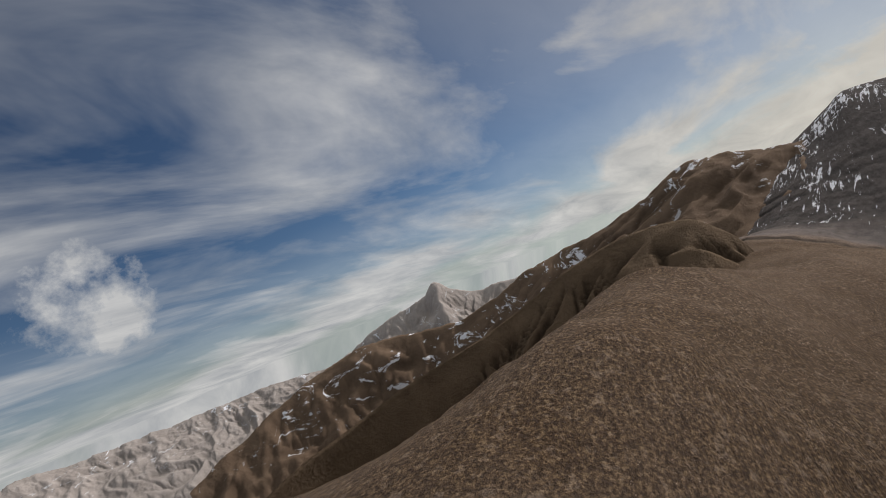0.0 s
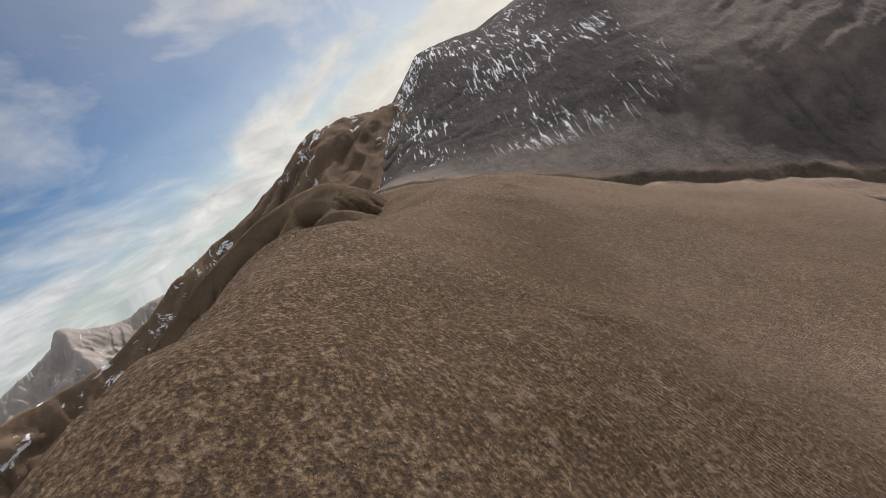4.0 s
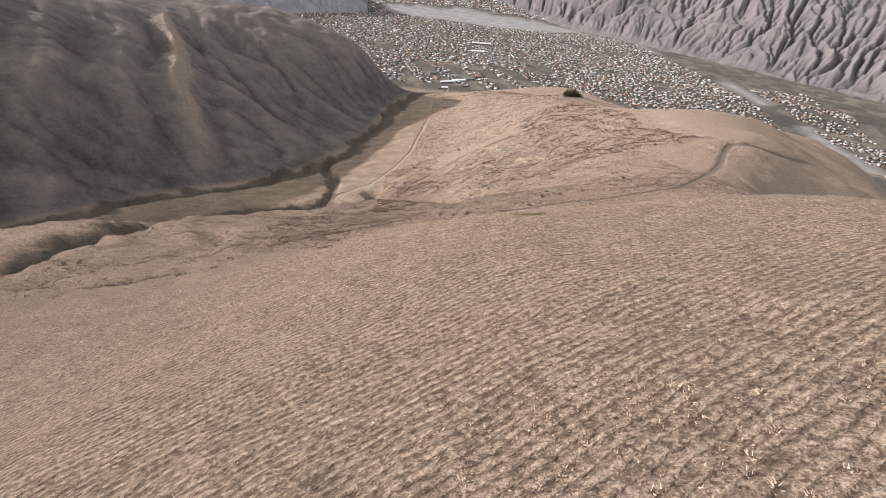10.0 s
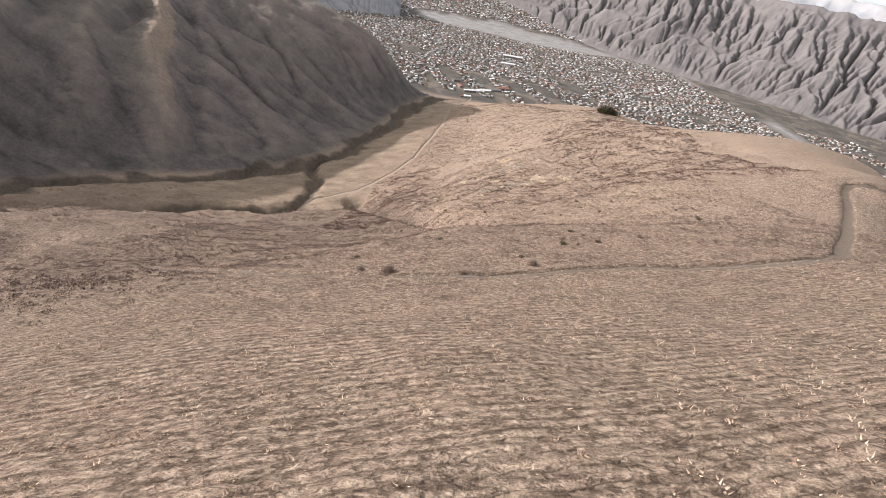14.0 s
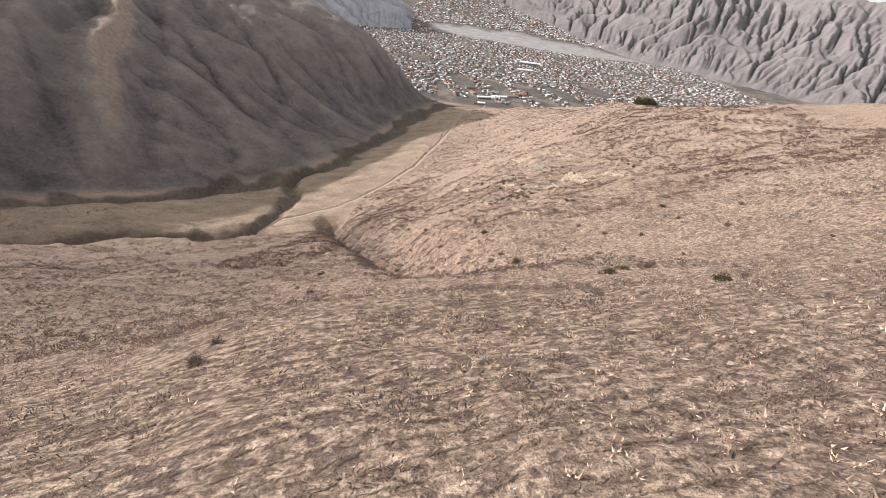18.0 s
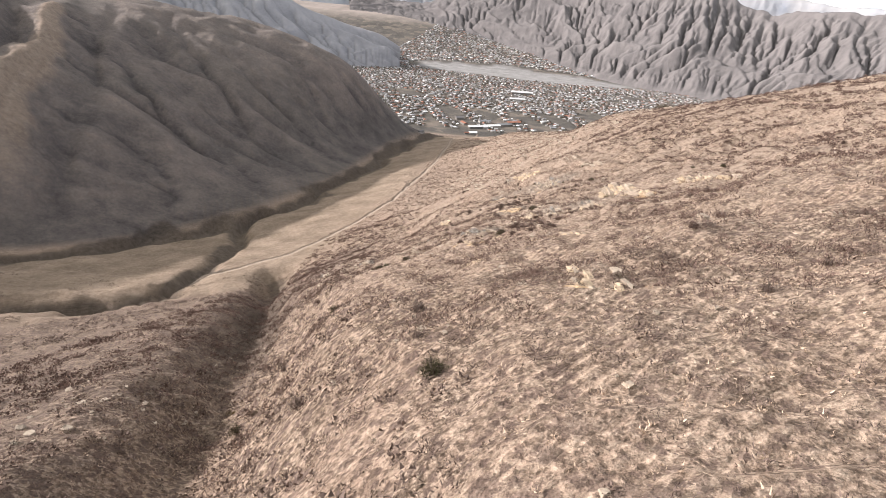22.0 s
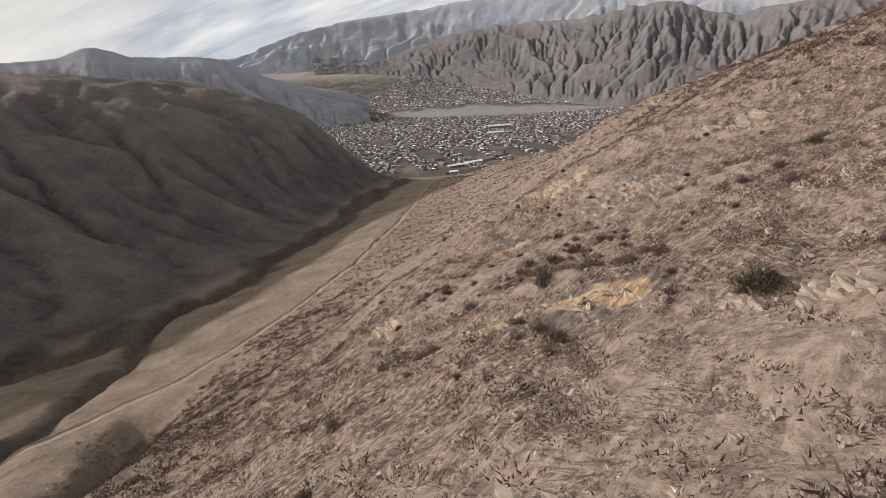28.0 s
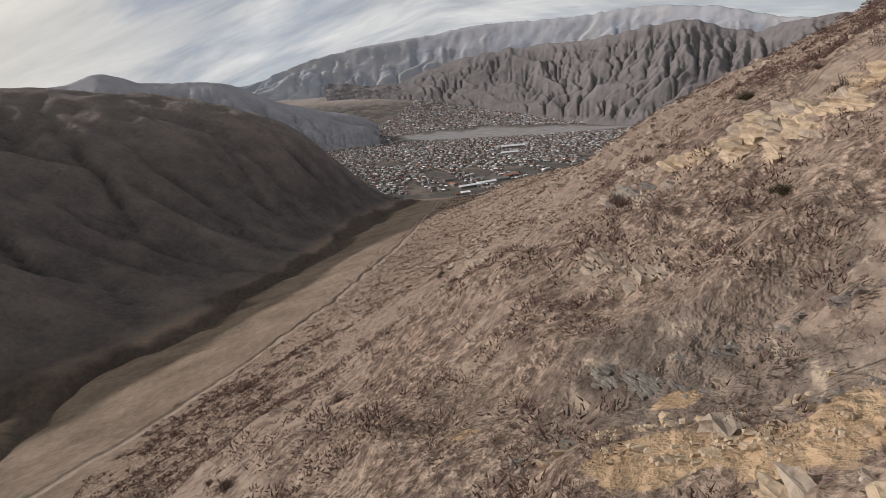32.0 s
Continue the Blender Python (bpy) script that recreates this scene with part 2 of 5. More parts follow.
def line_dist(x, y, nodes):
    """Distance to a plan line of (y, x) nodes, 60 at most, and the share of its length."""
    pts = np.array([(b, a) for a, b in nodes], float)
    best, along = np.full(x.shape, 60.0), np.zeros(x.shape)
    for i, (p, q) in enumerate(zip(pts[:-1], pts[1:])):
        d = q - p
        lo, hi = np.minimum(p, q) - 60, np.maximum(p, q) + 60
        m = np.where((x > lo[0]) & (x < hi[0]) & (y > lo[1]) & (y < hi[1]))[0]
        if not len(m):
            continue
        xm, ym = x[m], y[m]
        s = np.clip(((xm - p[0]) * d[0] + (ym - p[1]) * d[1]) / (d @ d), 0, 1)
        r = np.hypot(xm - p[0] - s * d[0], ym - p[1] - s * d[1])
        near = r < best[m]
        along[m] = np.where(near, (i + s) / (len(pts) - 1), along[m])
        best[m] = np.minimum(best[m], r)
    return best, along


STREAM_PLAN = [(y, x) for y, x, z in STREAM]
TRACK_UP = [(-10, -104), (-23, -86), (-42, -63), (-54, -48), (-60, -34), (-62, -22), (-60, -10), (-56, 2), (-52, 13), (-50, 28), (-47, 48), (-36, 65), (-17, 80), (5, 100), (30, 120), (55, 140), (78, 154), (92, 164), (100, 172), (101, 184), (98, 200), (104, 225), (118, 248)]
def rounded(nodes, times=2):
    """A plan line with its corners cut twice."""
    for _ in range(times):
        out = [nodes[0]]
        for (a, b), (c, d) in zip(nodes[:-1], nodes[1:]):
            out += [(0.75 * a + 0.25 * c, 0.75 * b + 0.25 * d), (0.25 * a + 0.75 * c, 0.25 * b + 0.75 * d)]
        nodes = out + [nodes[-1]]
    return nodes


TRACK_UP = rounded(TRACK_UP)
VALLEY_ROAD = [(300, -150), (335, -120), (372, -90), (410, -74), (451, -56), (516, -39), (564, -34), (644, -22), (732, -9), (850, 2), (939, 6), (1020, 22), (1100, 45), (1200, 60)]
RAVINE = [(530, -152), (484, -165), (457, -158), (427, -148), (390, -141), (345, -134), (300, -145)]
DITCH = [(-90, -360), (-24, -282), (-20, -235), (55, -222), (150, -240), (236, -250), (262, -215), (285, -150), (300, -145)]


def blur(a, k):
    """Box mean over 2k + 1 cells both ways, twice."""
    for _ in range(2):
        for ax in (0, 1):
            pad = np.pad(a, [(k + 1, k) if i == ax else (0, 0) for i in (0, 1)], mode="edge").cumsum(ax)
            n_ = a.shape[ax]
            a = (np.take(pad, range(2 * k + 1, 2 * k + 1 + n_), ax) - np.take(pad, range(0, n_), ax)) / (2 * k + 1)
    return a


def erode(x, y, z, rounds=8, power=0.3):
    """Let water cut branching gullies into a grid of heights; gives heights and the log of the drained area."""
    ny, nx = z.shape
    idx = np.arange(ny * nx).reshape(ny, nx)
    z = z.copy()
    area = np.ones(ny * nx)
    for _ in range(rounds):
        best, to, span = np.zeros((ny, nx)), idx.copy(), np.ones((ny, nx))
        for dy in (-1, 0, 1):
            for dx in (-1, 0, 1):
                if dx or dy:
                    a = (slice(max(0, -dy), ny - max(0, dy)), slice(max(0, -dx), nx - max(0, dx)))
                    b = (slice(max(0, dy), ny - max(0, -dy)), slice(max(0, dx), nx - max(0, -dx)))
                    d = np.hypot(x[a] - x[b], y[a] - y[b])
                    fall = (z[a] - z[b]) / d
                    m = fall > best[a]
                    best[a], to[a], span[a] = np.where(m, fall, best[a]), np.where(m, idx[b], to[a]), np.where(m, d, span[a])
        order_ = np.argsort(-z.ravel())
        recv, ar = to.ravel().tolist(), [1.0] * (ny * nx)
        for i in order_.tolist():
            if recv[i] != i:
                ar[recv[i]] += ar[i]
        area = np.array(ar)
        f = (power * np.sqrt(area) * 6.0 / span.ravel() / 6.0).tolist()
        h = z.ravel().tolist()
        for i in order_[::-1].tolist():
            r = recv[i]
            if r != i:
                h[i] = (h[i] + f[i] * h[r]) / (1 + f[i])
        z = np.array(h).reshape(ny, nx)
        z = 0.94 * z + 0.06 * blur(z, 1)
    return z, np.log10(area).reshape(ny, nx)


# Gullies of the western hill, on a grid of their own.
HX, HY = np.arange(-1320, -40, 6.0), np.arange(-660, 1180, 6.0)
hx, hy = np.meshgrid(HX, HY)
_z0 = base_height(hx.ravel(), hy.ravel()).reshape(hx.shape)
_ze, _wash = erode(hx, hy, _z0 + 12 * fbm(hx / 130, hy / 130, 4, 5) + 5 * ridged(hx / 60, hy / 60, 4, 6), 7, 0.24)
_rib = 0.55 * (_ze - blur(_ze, 11)) + 0.75 * (_ze - blur(_ze, 3))
_rib = np.clip(_rib, -13, 10)


def on_grid(a, x, y):
    """Value of a western-hill grid at points."""
    fx, fy = np.clip((x - HX[0]) / 6.0, 0, len(HX) - 1.001), np.clip((y - HY[0]) / 6.0, 0, len(HY) - 1.001)
    i, j = fx.astype(int), fy.astype(int)
    fx, fy = fx - i, fy - j
    return (a[j, i] * (1 - fx) + a[j, i + 1] * fx) * (1 - fy) + (a[j + 1, i] * (1 - fx) + a[j + 1, i + 1] * fx) * fy


def row_line(x, y):
    """Rows of grass, counted along the fall of the slope: they follow its contours."""
    fall = 0.55 * base_height(x, y) / 0.42 - 0.45 * (0.9 * y - 0.4 * x)
    return (fall + 2.0 * fbm(x / 45, y / 45, 2, 77)) / 1.05


# Ribs and gullies of the western hill run down its face side by side: metres across, height, half-width.
RIBS = [(-126, 15, 15), (-161, -11, 10), (-88, -8, 9), (-196, 7, 16), (-232, -8, 12), (-272, 9, 18), (-314, -10, 13), (-352, 8, 20), (-396, -9, 14), (-445, 9, 22), (-496, -9, 15), (-58, 3, 12), (-30, -4, 9)]


def west_ribs(x, y):
    """Height of the ribs on the western hill, and the share of the pale main rib."""
    u = 0.92 * x + 0.40 * y + 7 * fbm(x / 85, y / 85, 3, 61)
    v = 0.92 * y - 0.40 * x
    out = np.zeros_like(u)
    spread = 0.65 + 0.0016 * np.clip(840 - v, 0, 400)
    for at, tall, wide in RIBS:
        k = (u - at - 9 * vnoise(v / 120, np.full_like(v, at / 9.0), 63)) / (wide * spread)
        out = out + 0.8 * tall * np.exp(-np.abs(k) ** 1.5)
    out = out + 2.4 * ridged(u / 26, v / 120, 3, 64) + 1.7 * ridged(u / 11 + 0.6 * vnoise(x / 30, y / 30, 66), v / 55, 3, 65)
    main = np.exp(-(((u + 124) / (15 * spread)) ** 2)) * smooth(440, 620, v) * smooth(850, 810, v)
    brow = glide(np.clip(y, YS[0], YS[-1]), [p[0] for p in WEST_BROW], [p[1] for p in WEST_BROW])
    return out * smooth(-20, 150, x - brow), main


def height(x, y):
    """The finished land."""
    x, y = np.asarray(x, float), np.asarray(y, float)
    z = base_height(x, y)
    sx = glide(np.clip(y, YS[0], YS[-1]), [p[0] for p in STREAM], [p[1] for p in STREAM])
    west = smooth(10, 160, sx - x) * smooth(1180, 1000, y)
    # Gullies and ribs down the western hill.
    crest = glide(np.clip(y, YS[0], YS[-1]), [p[0] for p in WEST_CREST], [p[1] for p in WEST_CREST])
    ribs_, _ = west_ribs(x, y)
    straight = smooth(-20, -90, 0.92 * x + 0.40 * y) * smooth(-100, 150, y)
    z = z + west * (smooth(-10, 130, x - crest) * ((0.80 - 0.6 * straight) * (0.3 + 0.7 * smooth(-50, 230, y)) * on_grid(_rib, x, y) + straight * ribs_ - 1) + 0.8 * fbm(x / 26, y / 26, 3, 3))
    hill = smooth(1180, 1050, y) * (1 - west)
    z = z + hill * (1.5 * fbm(x / 70, y / 70, 3, 21) + 0.35 * fbm(x / 9, y / 9, 3, 22) + 0.10 * fbm(x / 1.9, y / 1.9, 2, 23))
    # Two slips in the flank of the hilltop.
    for cx, cy, wide, long_, deep in ((-107, -450, 9.0, 4.0, 3.2), (-92, -455, 9.0, 4.5, 3.6), (-118, -462, 6.0, 9.0, 2.5)):
        z = z - deep * np.exp(-(((x - cx) / wide) ** 2) - ((y - cy - 0.03 * (x - cx) ** 2) / long_) ** 2)
    # Folds and hollows of the hilltop, hummocks beside the ravine.
    z = z + 2.4 * ridged(x / 62, y / 62, 3, 26) * smooth(-300, -390, y) * smooth(-85, -125, x) * (1 - west)
    z = z + smooth(-170, -60, y) * smooth(345, 290, y) * smooth(-70, -120, x) * (1 - west) * (1.7 * ridged(x / 30 + y / 90, y / 26, 3, 27) + 0.7 * fbm(x / 7, y / 7, 2, 28))
    east = smooth(200, 330, x) * smooth(1150, 900, y)
    z = z + east * 7 * ridged(y / 90 + x / 300, x / 260, 3, 31)
    # Rough ground on the lower slope.
    rough = smooth(30, 120, y) * smooth(760, 600, y) * smooth(-90, -20, x) * smooth(230, 140, x)
    z = z + rough * (0.9 * ridged(x / 16 + y / 50, y / 22 - x / 40, 3, 41) + 0.42 * fbm(x / 3.6, y / 3.6, 2, 42))
    # Broken ledges that follow the slope.
    lev = (z - 0.28 * x) / 1.9 + 0.9 * fbm(x / 24, y / 24, 3, 43)
    part_ = lev - np.floor(lev)
    ledges = rough + 0.5 * smooth(-60, 20, y) * smooth(70, 30, y) * smooth(-90, -20, x) * smooth(150, 90, x)
    z = z + ledges * np.clip(0.5 + 0.9 * fbm(x / 17, y / 17, 2, 44), 0, 1) * 1.9 * (smooth(0.30, 0.70, part_) - part_) * 0.75
    # Water-cut channels.
    for nodes, depth, wide, amount in ((STREAM_PLAN, 8.0, 8.0, 1.0), (GULLY, 12.0, 10.0, 1.0), (RAVINE, 7.0, 6.0, 1.0), (DITCH, 15.0, 13.0, 1.0)):
        bend = 0.0 if nodes is GULLY else 7 * vnoise(x / 46, y / 46, 52) + 4 * vnoise(x / 17, y / 17, 53)
        d, s = line_dist(x + bend, y - bend, nodes)
        d = d + 2.5 * fbm(x / 14, y / 14, 2, 51)
        ends = smooth(0.05, 0.5, s) if nodes is GULLY else 1.0
        if nodes is STREAM_PLAN:
            ends = smooth(1150, 1000, y)
        z = z - depth * np.exp(-((d / wide) ** 2)) * ends
    # The bench of the dirt track.
    for nodes, wide in ((TRACK_UP, 2.4), (VALLEY_ROAD, 2.4)):
        d, s = line_dist(x, y, nodes)
        z = z - 0.6 * smooth(wide, wide * 0.75, d)
    return z


def axis(parts):
    """Grid lines: (start, end, step) runs."""
    out = []
    for a, b, st in parts:
        out += list(np.linspace(a, b, max(2, int(round((b - a) / st)) + 1))[:-1])
    return np.array(out + [parts[-1][1]])


def grid_mesh(name, xs, ys, zs):
    """A mesh of quads from grid lines and heights (ny, nx)."""
    ny, nx = zs.shape
    co = np.empty((ny, nx, 3), np.float32)
    co[..., 0], co[..., 1], co[..., 2] = xs if np.ndim(xs) == 2 else np.asarray(xs)[None, :], ys if np.ndim(ys) == 2 else np.asarray(ys)[:, None], zs
    i = np.arange(ny * nx, dtype=np.int32).reshape(ny, nx)
    quads = np.stack([i[:-1, :-1], i[:-1, 1:], i[1:, 1:], i[1:, :-1]], -1).reshape(-1, 4)
    me = bpy.data.meshes.new(name)
    me.vertices.add(ny * nx)
    me.vertices.foreach_set("co", co.ravel())
    me.loops.add(quads.size)
    me.loops.foreach_set("vertex_index", quads.ravel())
    me.polygons.add(len(quads))
    me.polygons.foreach_set("loop_start", np.arange(0, quads.size, 4, dtype=np.int32))
    me.polygons.foreach_set("use_smooth", np.ones(len(quads), bool))
    me.update()
    me.validate()
    return me


def soup_mesh(name, verts, faces, smooth_faces=False):
    """A mesh from arrays of vertices and of triangles or quads."""
    faces = np.asarray(faces, np.int32)
    me = bpy.data.meshes.new(name)
    me.vertices.add(len(verts))
    me.vertices.foreach_set("co", np.asarray(verts, np.float32).ravel())
    me.loops.add(faces.size)
    me.loops.foreach_set("vertex_index", faces.ravel())
    me.polygons.add(len(faces))
    me.polygons.foreach_set("loop_start", np.arange(0, faces.size, faces.shape[1], dtype=np.int32))
    me.polygons.foreach_set("use_smooth", np.full(len(faces), smooth_faces))
    me.update()
    return me


def mark(me, name, values):
    """A float value on each vertex, for the material."""
    a = me.attributes.new(name, "FLOAT", "POINT")
    a.data.foreach_set("value", np.asarray(values, np.float32).ravel())


# ---- materials ----
def material(name):
    m = bpy.data.materials.new(name)
    m.use_nodes = True
    return m, Nodes(m.node_tree)


def finish(n, color, rough=0.9, bump=None, strength=0.5, dist=0.1, spec=0.2):
    b = n.add("BsdfPrincipled")
    n.link(b, "Base Color", color)
    n.link(b, "Roughness", rough)
    b.inputs["Specular IOR Level"].default_value = spec
    if bump is not None:
        k = n.add("Bump")
        k.inputs["Strength"].default_value, k.inputs["Distance"].default_value = strength, dist
        n.link(k, "Height", bump)
        n.tree.links.new(k.outputs[0], b.inputs["Normal"])
    n.tree.links.new(b.outputs[0], n.add("OutputMaterial").inputs[0])


def attr(n, name):
    return n.add("Attribute", attribute_name=name).outputs["Fac"]


ground_mat, n = material("dry_grassland")
P = n.add("NewGeometry").outputs["Position"]
sepp = n.add("SeparateXYZ", P)
fine = n.noise(P, 2.6, 6, 0.65)
mid = n.noise(P, 0.16, 5, 0.6, 0.4)
big = n.noise(P, 0.018, 4, 0.55)
grain = n.noise(P, 7.0, 3, 0.6)
straw = n.ramp(n.math("ADD", n.math("MULTIPLY", fine, 0.55), n.math("MULTIPLY", grain, 0.45)), [(0.36, (0.11, 0.077, 0.058)), (0.5, (0.345, 0.258, 0.197)), (0.64, (0.66, 0.53, 0.42))])
warm = n.mix(n.range(mid, 0.35, 0.68), straw, n.mix(0.5, straw, (0.40, 0.285, 0.215)))
land = n.mix(n.range(big, 0.38, 0.66, 0.0, 0.55), warm, n.mix(0.4, warm, (0.32, 0.265, 0.185)))
# Dark olive grass that also carries the shade of the backlit hilltop.
olive = n.ramp(n.noise(P, 1.5, 6, 0.75), [(0.34, (0.022, 0.015, 0.010)), (0.5, (0.088, 0.055, 0.029)), (0.66, (0.23, 0.157, 0.087))])
land = n.mix(n.math("MULTIPLY", attr(n, "upper"), n.range(n.noise(P, 0.02, 4, 0.6), 0.3, 0.6, 0.75, 1.0)), land, olive)
clod = n.range(n.noise(P, 1.5, 5, 0.74), 0.475, 0.42)
land = n.mix(n.math("MULTIPLY", clod, n.range(attr(n, "upper"), 0.0, 0.7, 0.4, 0.85)), land, n.mix(0.85, land, (0.040, 0.027, 0.018)))
bright_clod = n.range(n.noise(P, 1.5, 5, 0.74), 0.53, 0.60)
land = n.mix(n.math("MULTIPLY", bright_clod, n.range(attr(n, "upper"), 0.0, 0.7, 0.0, 0.6)), land, (0.27, 0.19, 0.112))
# Broken contour lines and tussocks on the grass.
lump = n.noise(P, 1.9, 5, 0.68, 0.2)
patchy = n.noise(P, 0.11, 3, 0.6)
row = n.math("FRACT", n.math("ADD", attr(n, "row"), n.math("MULTIPLY", n.noise(P, 0.25, 4, 0.6), 1.3)))
ledge = n.math("MULTIPLY", n.math("ABSOLUTE", n.math("SUBTRACT", row, 0.5)), 2.0)
steps = n.range(n.math("ADD", ledge, n.math("ADD", n.math("MULTIPLY", n.math("SUBTRACT", lump, 0.5), 1.9), n.math("MULTIPLY", n.math("SUBTRACT", patchy, 0.5), 1.3))), 0.52, 0.80)
steps = n.math("MULTIPLY", steps, attr(n, "steps"))
# Thatch and shade of the row risers, both put into the colour.
land = n.mix(n.math("MULTIPLY", steps, 0.66), land, n.mix(0.8, land, (0.085, 0.058, 0.043)))
# Hollows of the lumps painted darker, tops lighter, as relief shading.
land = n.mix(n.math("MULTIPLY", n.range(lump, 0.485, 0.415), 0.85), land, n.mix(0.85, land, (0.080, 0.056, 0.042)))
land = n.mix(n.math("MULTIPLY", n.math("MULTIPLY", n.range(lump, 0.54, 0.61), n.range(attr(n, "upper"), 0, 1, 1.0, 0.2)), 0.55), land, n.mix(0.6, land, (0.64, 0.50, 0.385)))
# Larger tufts and worn spots that still show from far off.
tuft = n.noise(P, 0.5, 5, 0.72, 0.3)
land = n.mix(n.range(tuft, 0.46, 0.39, 0.0, 0.55), land, n.mix(0.7, land, (0.085, 0.060, 0.044)))
land = n.mix(n.range(tuft, 0.55, 0.62, 0.0, 0.35), land, n.mix(0.5, land, (0.60, 0.47, 0.36)))
bare = n.math("MULTIPLY", attr(n, "bare"), n.range(n.noise(P, 0.08, 6, 0.68, 0.5), 0.42, 0.55))
land = n.mix(n.math("MULTIPLY", bare, 0.9), land, n.ramp(n.noise(P, 1.2, 6, 0.7), [(0.3, (0.20, 0.152, 0.117)), (0.7, (0.37, 0.29, 0.225))]))
# Low dead scrub between the grass.
ragged = n.math("MULTIPLY", n.math("SUBTRACT", n.noise(P, 2.6, 4, 0.7), 0.5), 0.75)
spots = []
for scale_, size_ in ((0.52, 0.35), (1.15, 0.34)):
    dots = n.add("TexVoronoi", P)
    dots.inputs["Scale"].default_value = scale_
    pick = n.math("MULTIPLY", n.add("SeparateColor", dots.outputs["Color"]).outputs[0], 0.16)
    spots.append(n.range(n.math("ADD", n.math("ADD", dots.outputs["Distance"], ragged), pick), size_ + 0.10, size_ + 0.02))
thick = n.range(n.math("ADD", n.noise(P, 0.12, 4, 0.6), n.math("MULTIPLY", n.math("SUBTRACT", attr(n, "scrub"), 0.8), 0.25)), 0.36, 0.52, 0.45, 1.0)
scrub = n.math("MULTIPLY", n.math("MAXIMUM", spots[0], spots[1]), thick)
scrub = n.math("MULTIPLY", scrub, attr(n, "scrub"), clamp=True)
land = n.mix(n.math("MULTIPLY", scrub, 0.72), land, n.ramp(n.noise(P, 3.5, 4, 0.7), [(0.3, (0.062, 0.043, 0.037)), (0.7, (0.20, 0.142, 0.12))]))
heath = n.math("MULTIPLY", attr(n, "heath"), n.range(n.noise(P, 0.25, 5, 0.68), 0.36, 0.58, 0.25, 1.0))
land = n.mix(n.math("MULTIPLY", heath, 0.8), land, n.ramp(n.noise(P, 1.6, 5, 0.7), [(0.3, (0.055, 0.041, 0.034)), (0.7, (0.22, 0.165, 0.135))]))
# Darker gullies, lighter ribs: part soil tone, part light painted on the relief.
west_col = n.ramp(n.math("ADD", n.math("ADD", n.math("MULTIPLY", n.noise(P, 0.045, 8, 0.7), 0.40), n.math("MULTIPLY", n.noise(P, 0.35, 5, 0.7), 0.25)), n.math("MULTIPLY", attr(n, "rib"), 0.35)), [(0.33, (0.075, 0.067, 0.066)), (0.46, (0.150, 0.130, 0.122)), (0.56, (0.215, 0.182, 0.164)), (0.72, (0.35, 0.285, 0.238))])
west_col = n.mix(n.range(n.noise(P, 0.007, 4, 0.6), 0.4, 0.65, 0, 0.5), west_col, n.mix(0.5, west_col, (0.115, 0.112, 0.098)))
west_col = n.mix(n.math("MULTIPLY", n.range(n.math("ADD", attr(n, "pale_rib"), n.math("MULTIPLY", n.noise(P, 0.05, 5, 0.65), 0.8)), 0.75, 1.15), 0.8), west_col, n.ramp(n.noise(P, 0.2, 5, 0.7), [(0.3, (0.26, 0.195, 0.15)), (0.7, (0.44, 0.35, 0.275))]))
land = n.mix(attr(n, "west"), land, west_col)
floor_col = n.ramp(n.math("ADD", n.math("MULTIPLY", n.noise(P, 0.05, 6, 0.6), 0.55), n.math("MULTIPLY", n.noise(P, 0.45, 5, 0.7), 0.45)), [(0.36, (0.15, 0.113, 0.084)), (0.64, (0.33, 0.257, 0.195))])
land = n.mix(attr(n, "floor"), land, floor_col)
# Dark channel soil; the ravine's shadowed side is painted in with it.
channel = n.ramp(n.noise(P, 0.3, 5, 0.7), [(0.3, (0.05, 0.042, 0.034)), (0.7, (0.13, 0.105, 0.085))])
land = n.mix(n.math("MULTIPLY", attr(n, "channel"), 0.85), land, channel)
plots = n.add("TexVoronoi", P)
plots.inputs["Scale"].default_value = 0.021
plain_col = n.ramp(n.math("ADD", n.math("MULTIPLY", n.add("SeparateColor", plots.outputs["Color"]).outputs[0], 0.3), n.math("MULTIPLY", n.noise(P, 0.035, 7, 0.72), 0.7)), [(0.25, (0.070, 0.066, 0.060)), (0.5, (0.115, 0.104, 0.092)), (0.72, (0.21, 0.175, 0.145))])
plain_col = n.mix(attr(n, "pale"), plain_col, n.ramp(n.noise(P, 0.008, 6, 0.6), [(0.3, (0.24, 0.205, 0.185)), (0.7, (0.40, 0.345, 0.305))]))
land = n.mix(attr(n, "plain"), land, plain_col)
gravel = n.ramp(n.noise(P, 0.02, 6, 0.7), [(0.3, (0.19, 0.182, 0.178)), (0.7, (0.35, 0.34, 0.33))])
land = n.mix(attr(n, "gravel"), land, gravel)
dirt = n.ramp(n.noise(P, 1.7, 6, 0.7), [(0.3, (0.10, 0.077, 0.061)), (0.7, (0.20, 0.158, 0.128))])
land = n.mix(n.math("MULTIPLY", attr(n, "fields"), n.range(n.math("SINE", n.math("MULTIPLY", n.math("ADD", n.math("MULTIPLY", sepp.outputs[0], 0.92), n.math("MULTIPLY", sepp.outputs[1], 0.38)), 1.25)), -0.5, 0.7, 0.0, 0.12)), land, (0.16, 0.125, 0.09))
strata = n.noise(n.add("CombineXYZ", n.math("MULTIPLY", sepp.outputs[0], 0.5), n.math("MULTIPLY", sepp.outputs[1], 0.5), n.math("MULTIPLY", sepp.outputs[2], 2.6)), 1.0, 4, 0.55, 0.3)
shale = n.ramp(strata, [(0.32, (0.115, 0.092, 0.075)), (0.5, (0.20, 0.16, 0.13)), (0.60, (0.25, 0.203, 0.163)), (0.68, (0.46, 0.375, 0.28))])
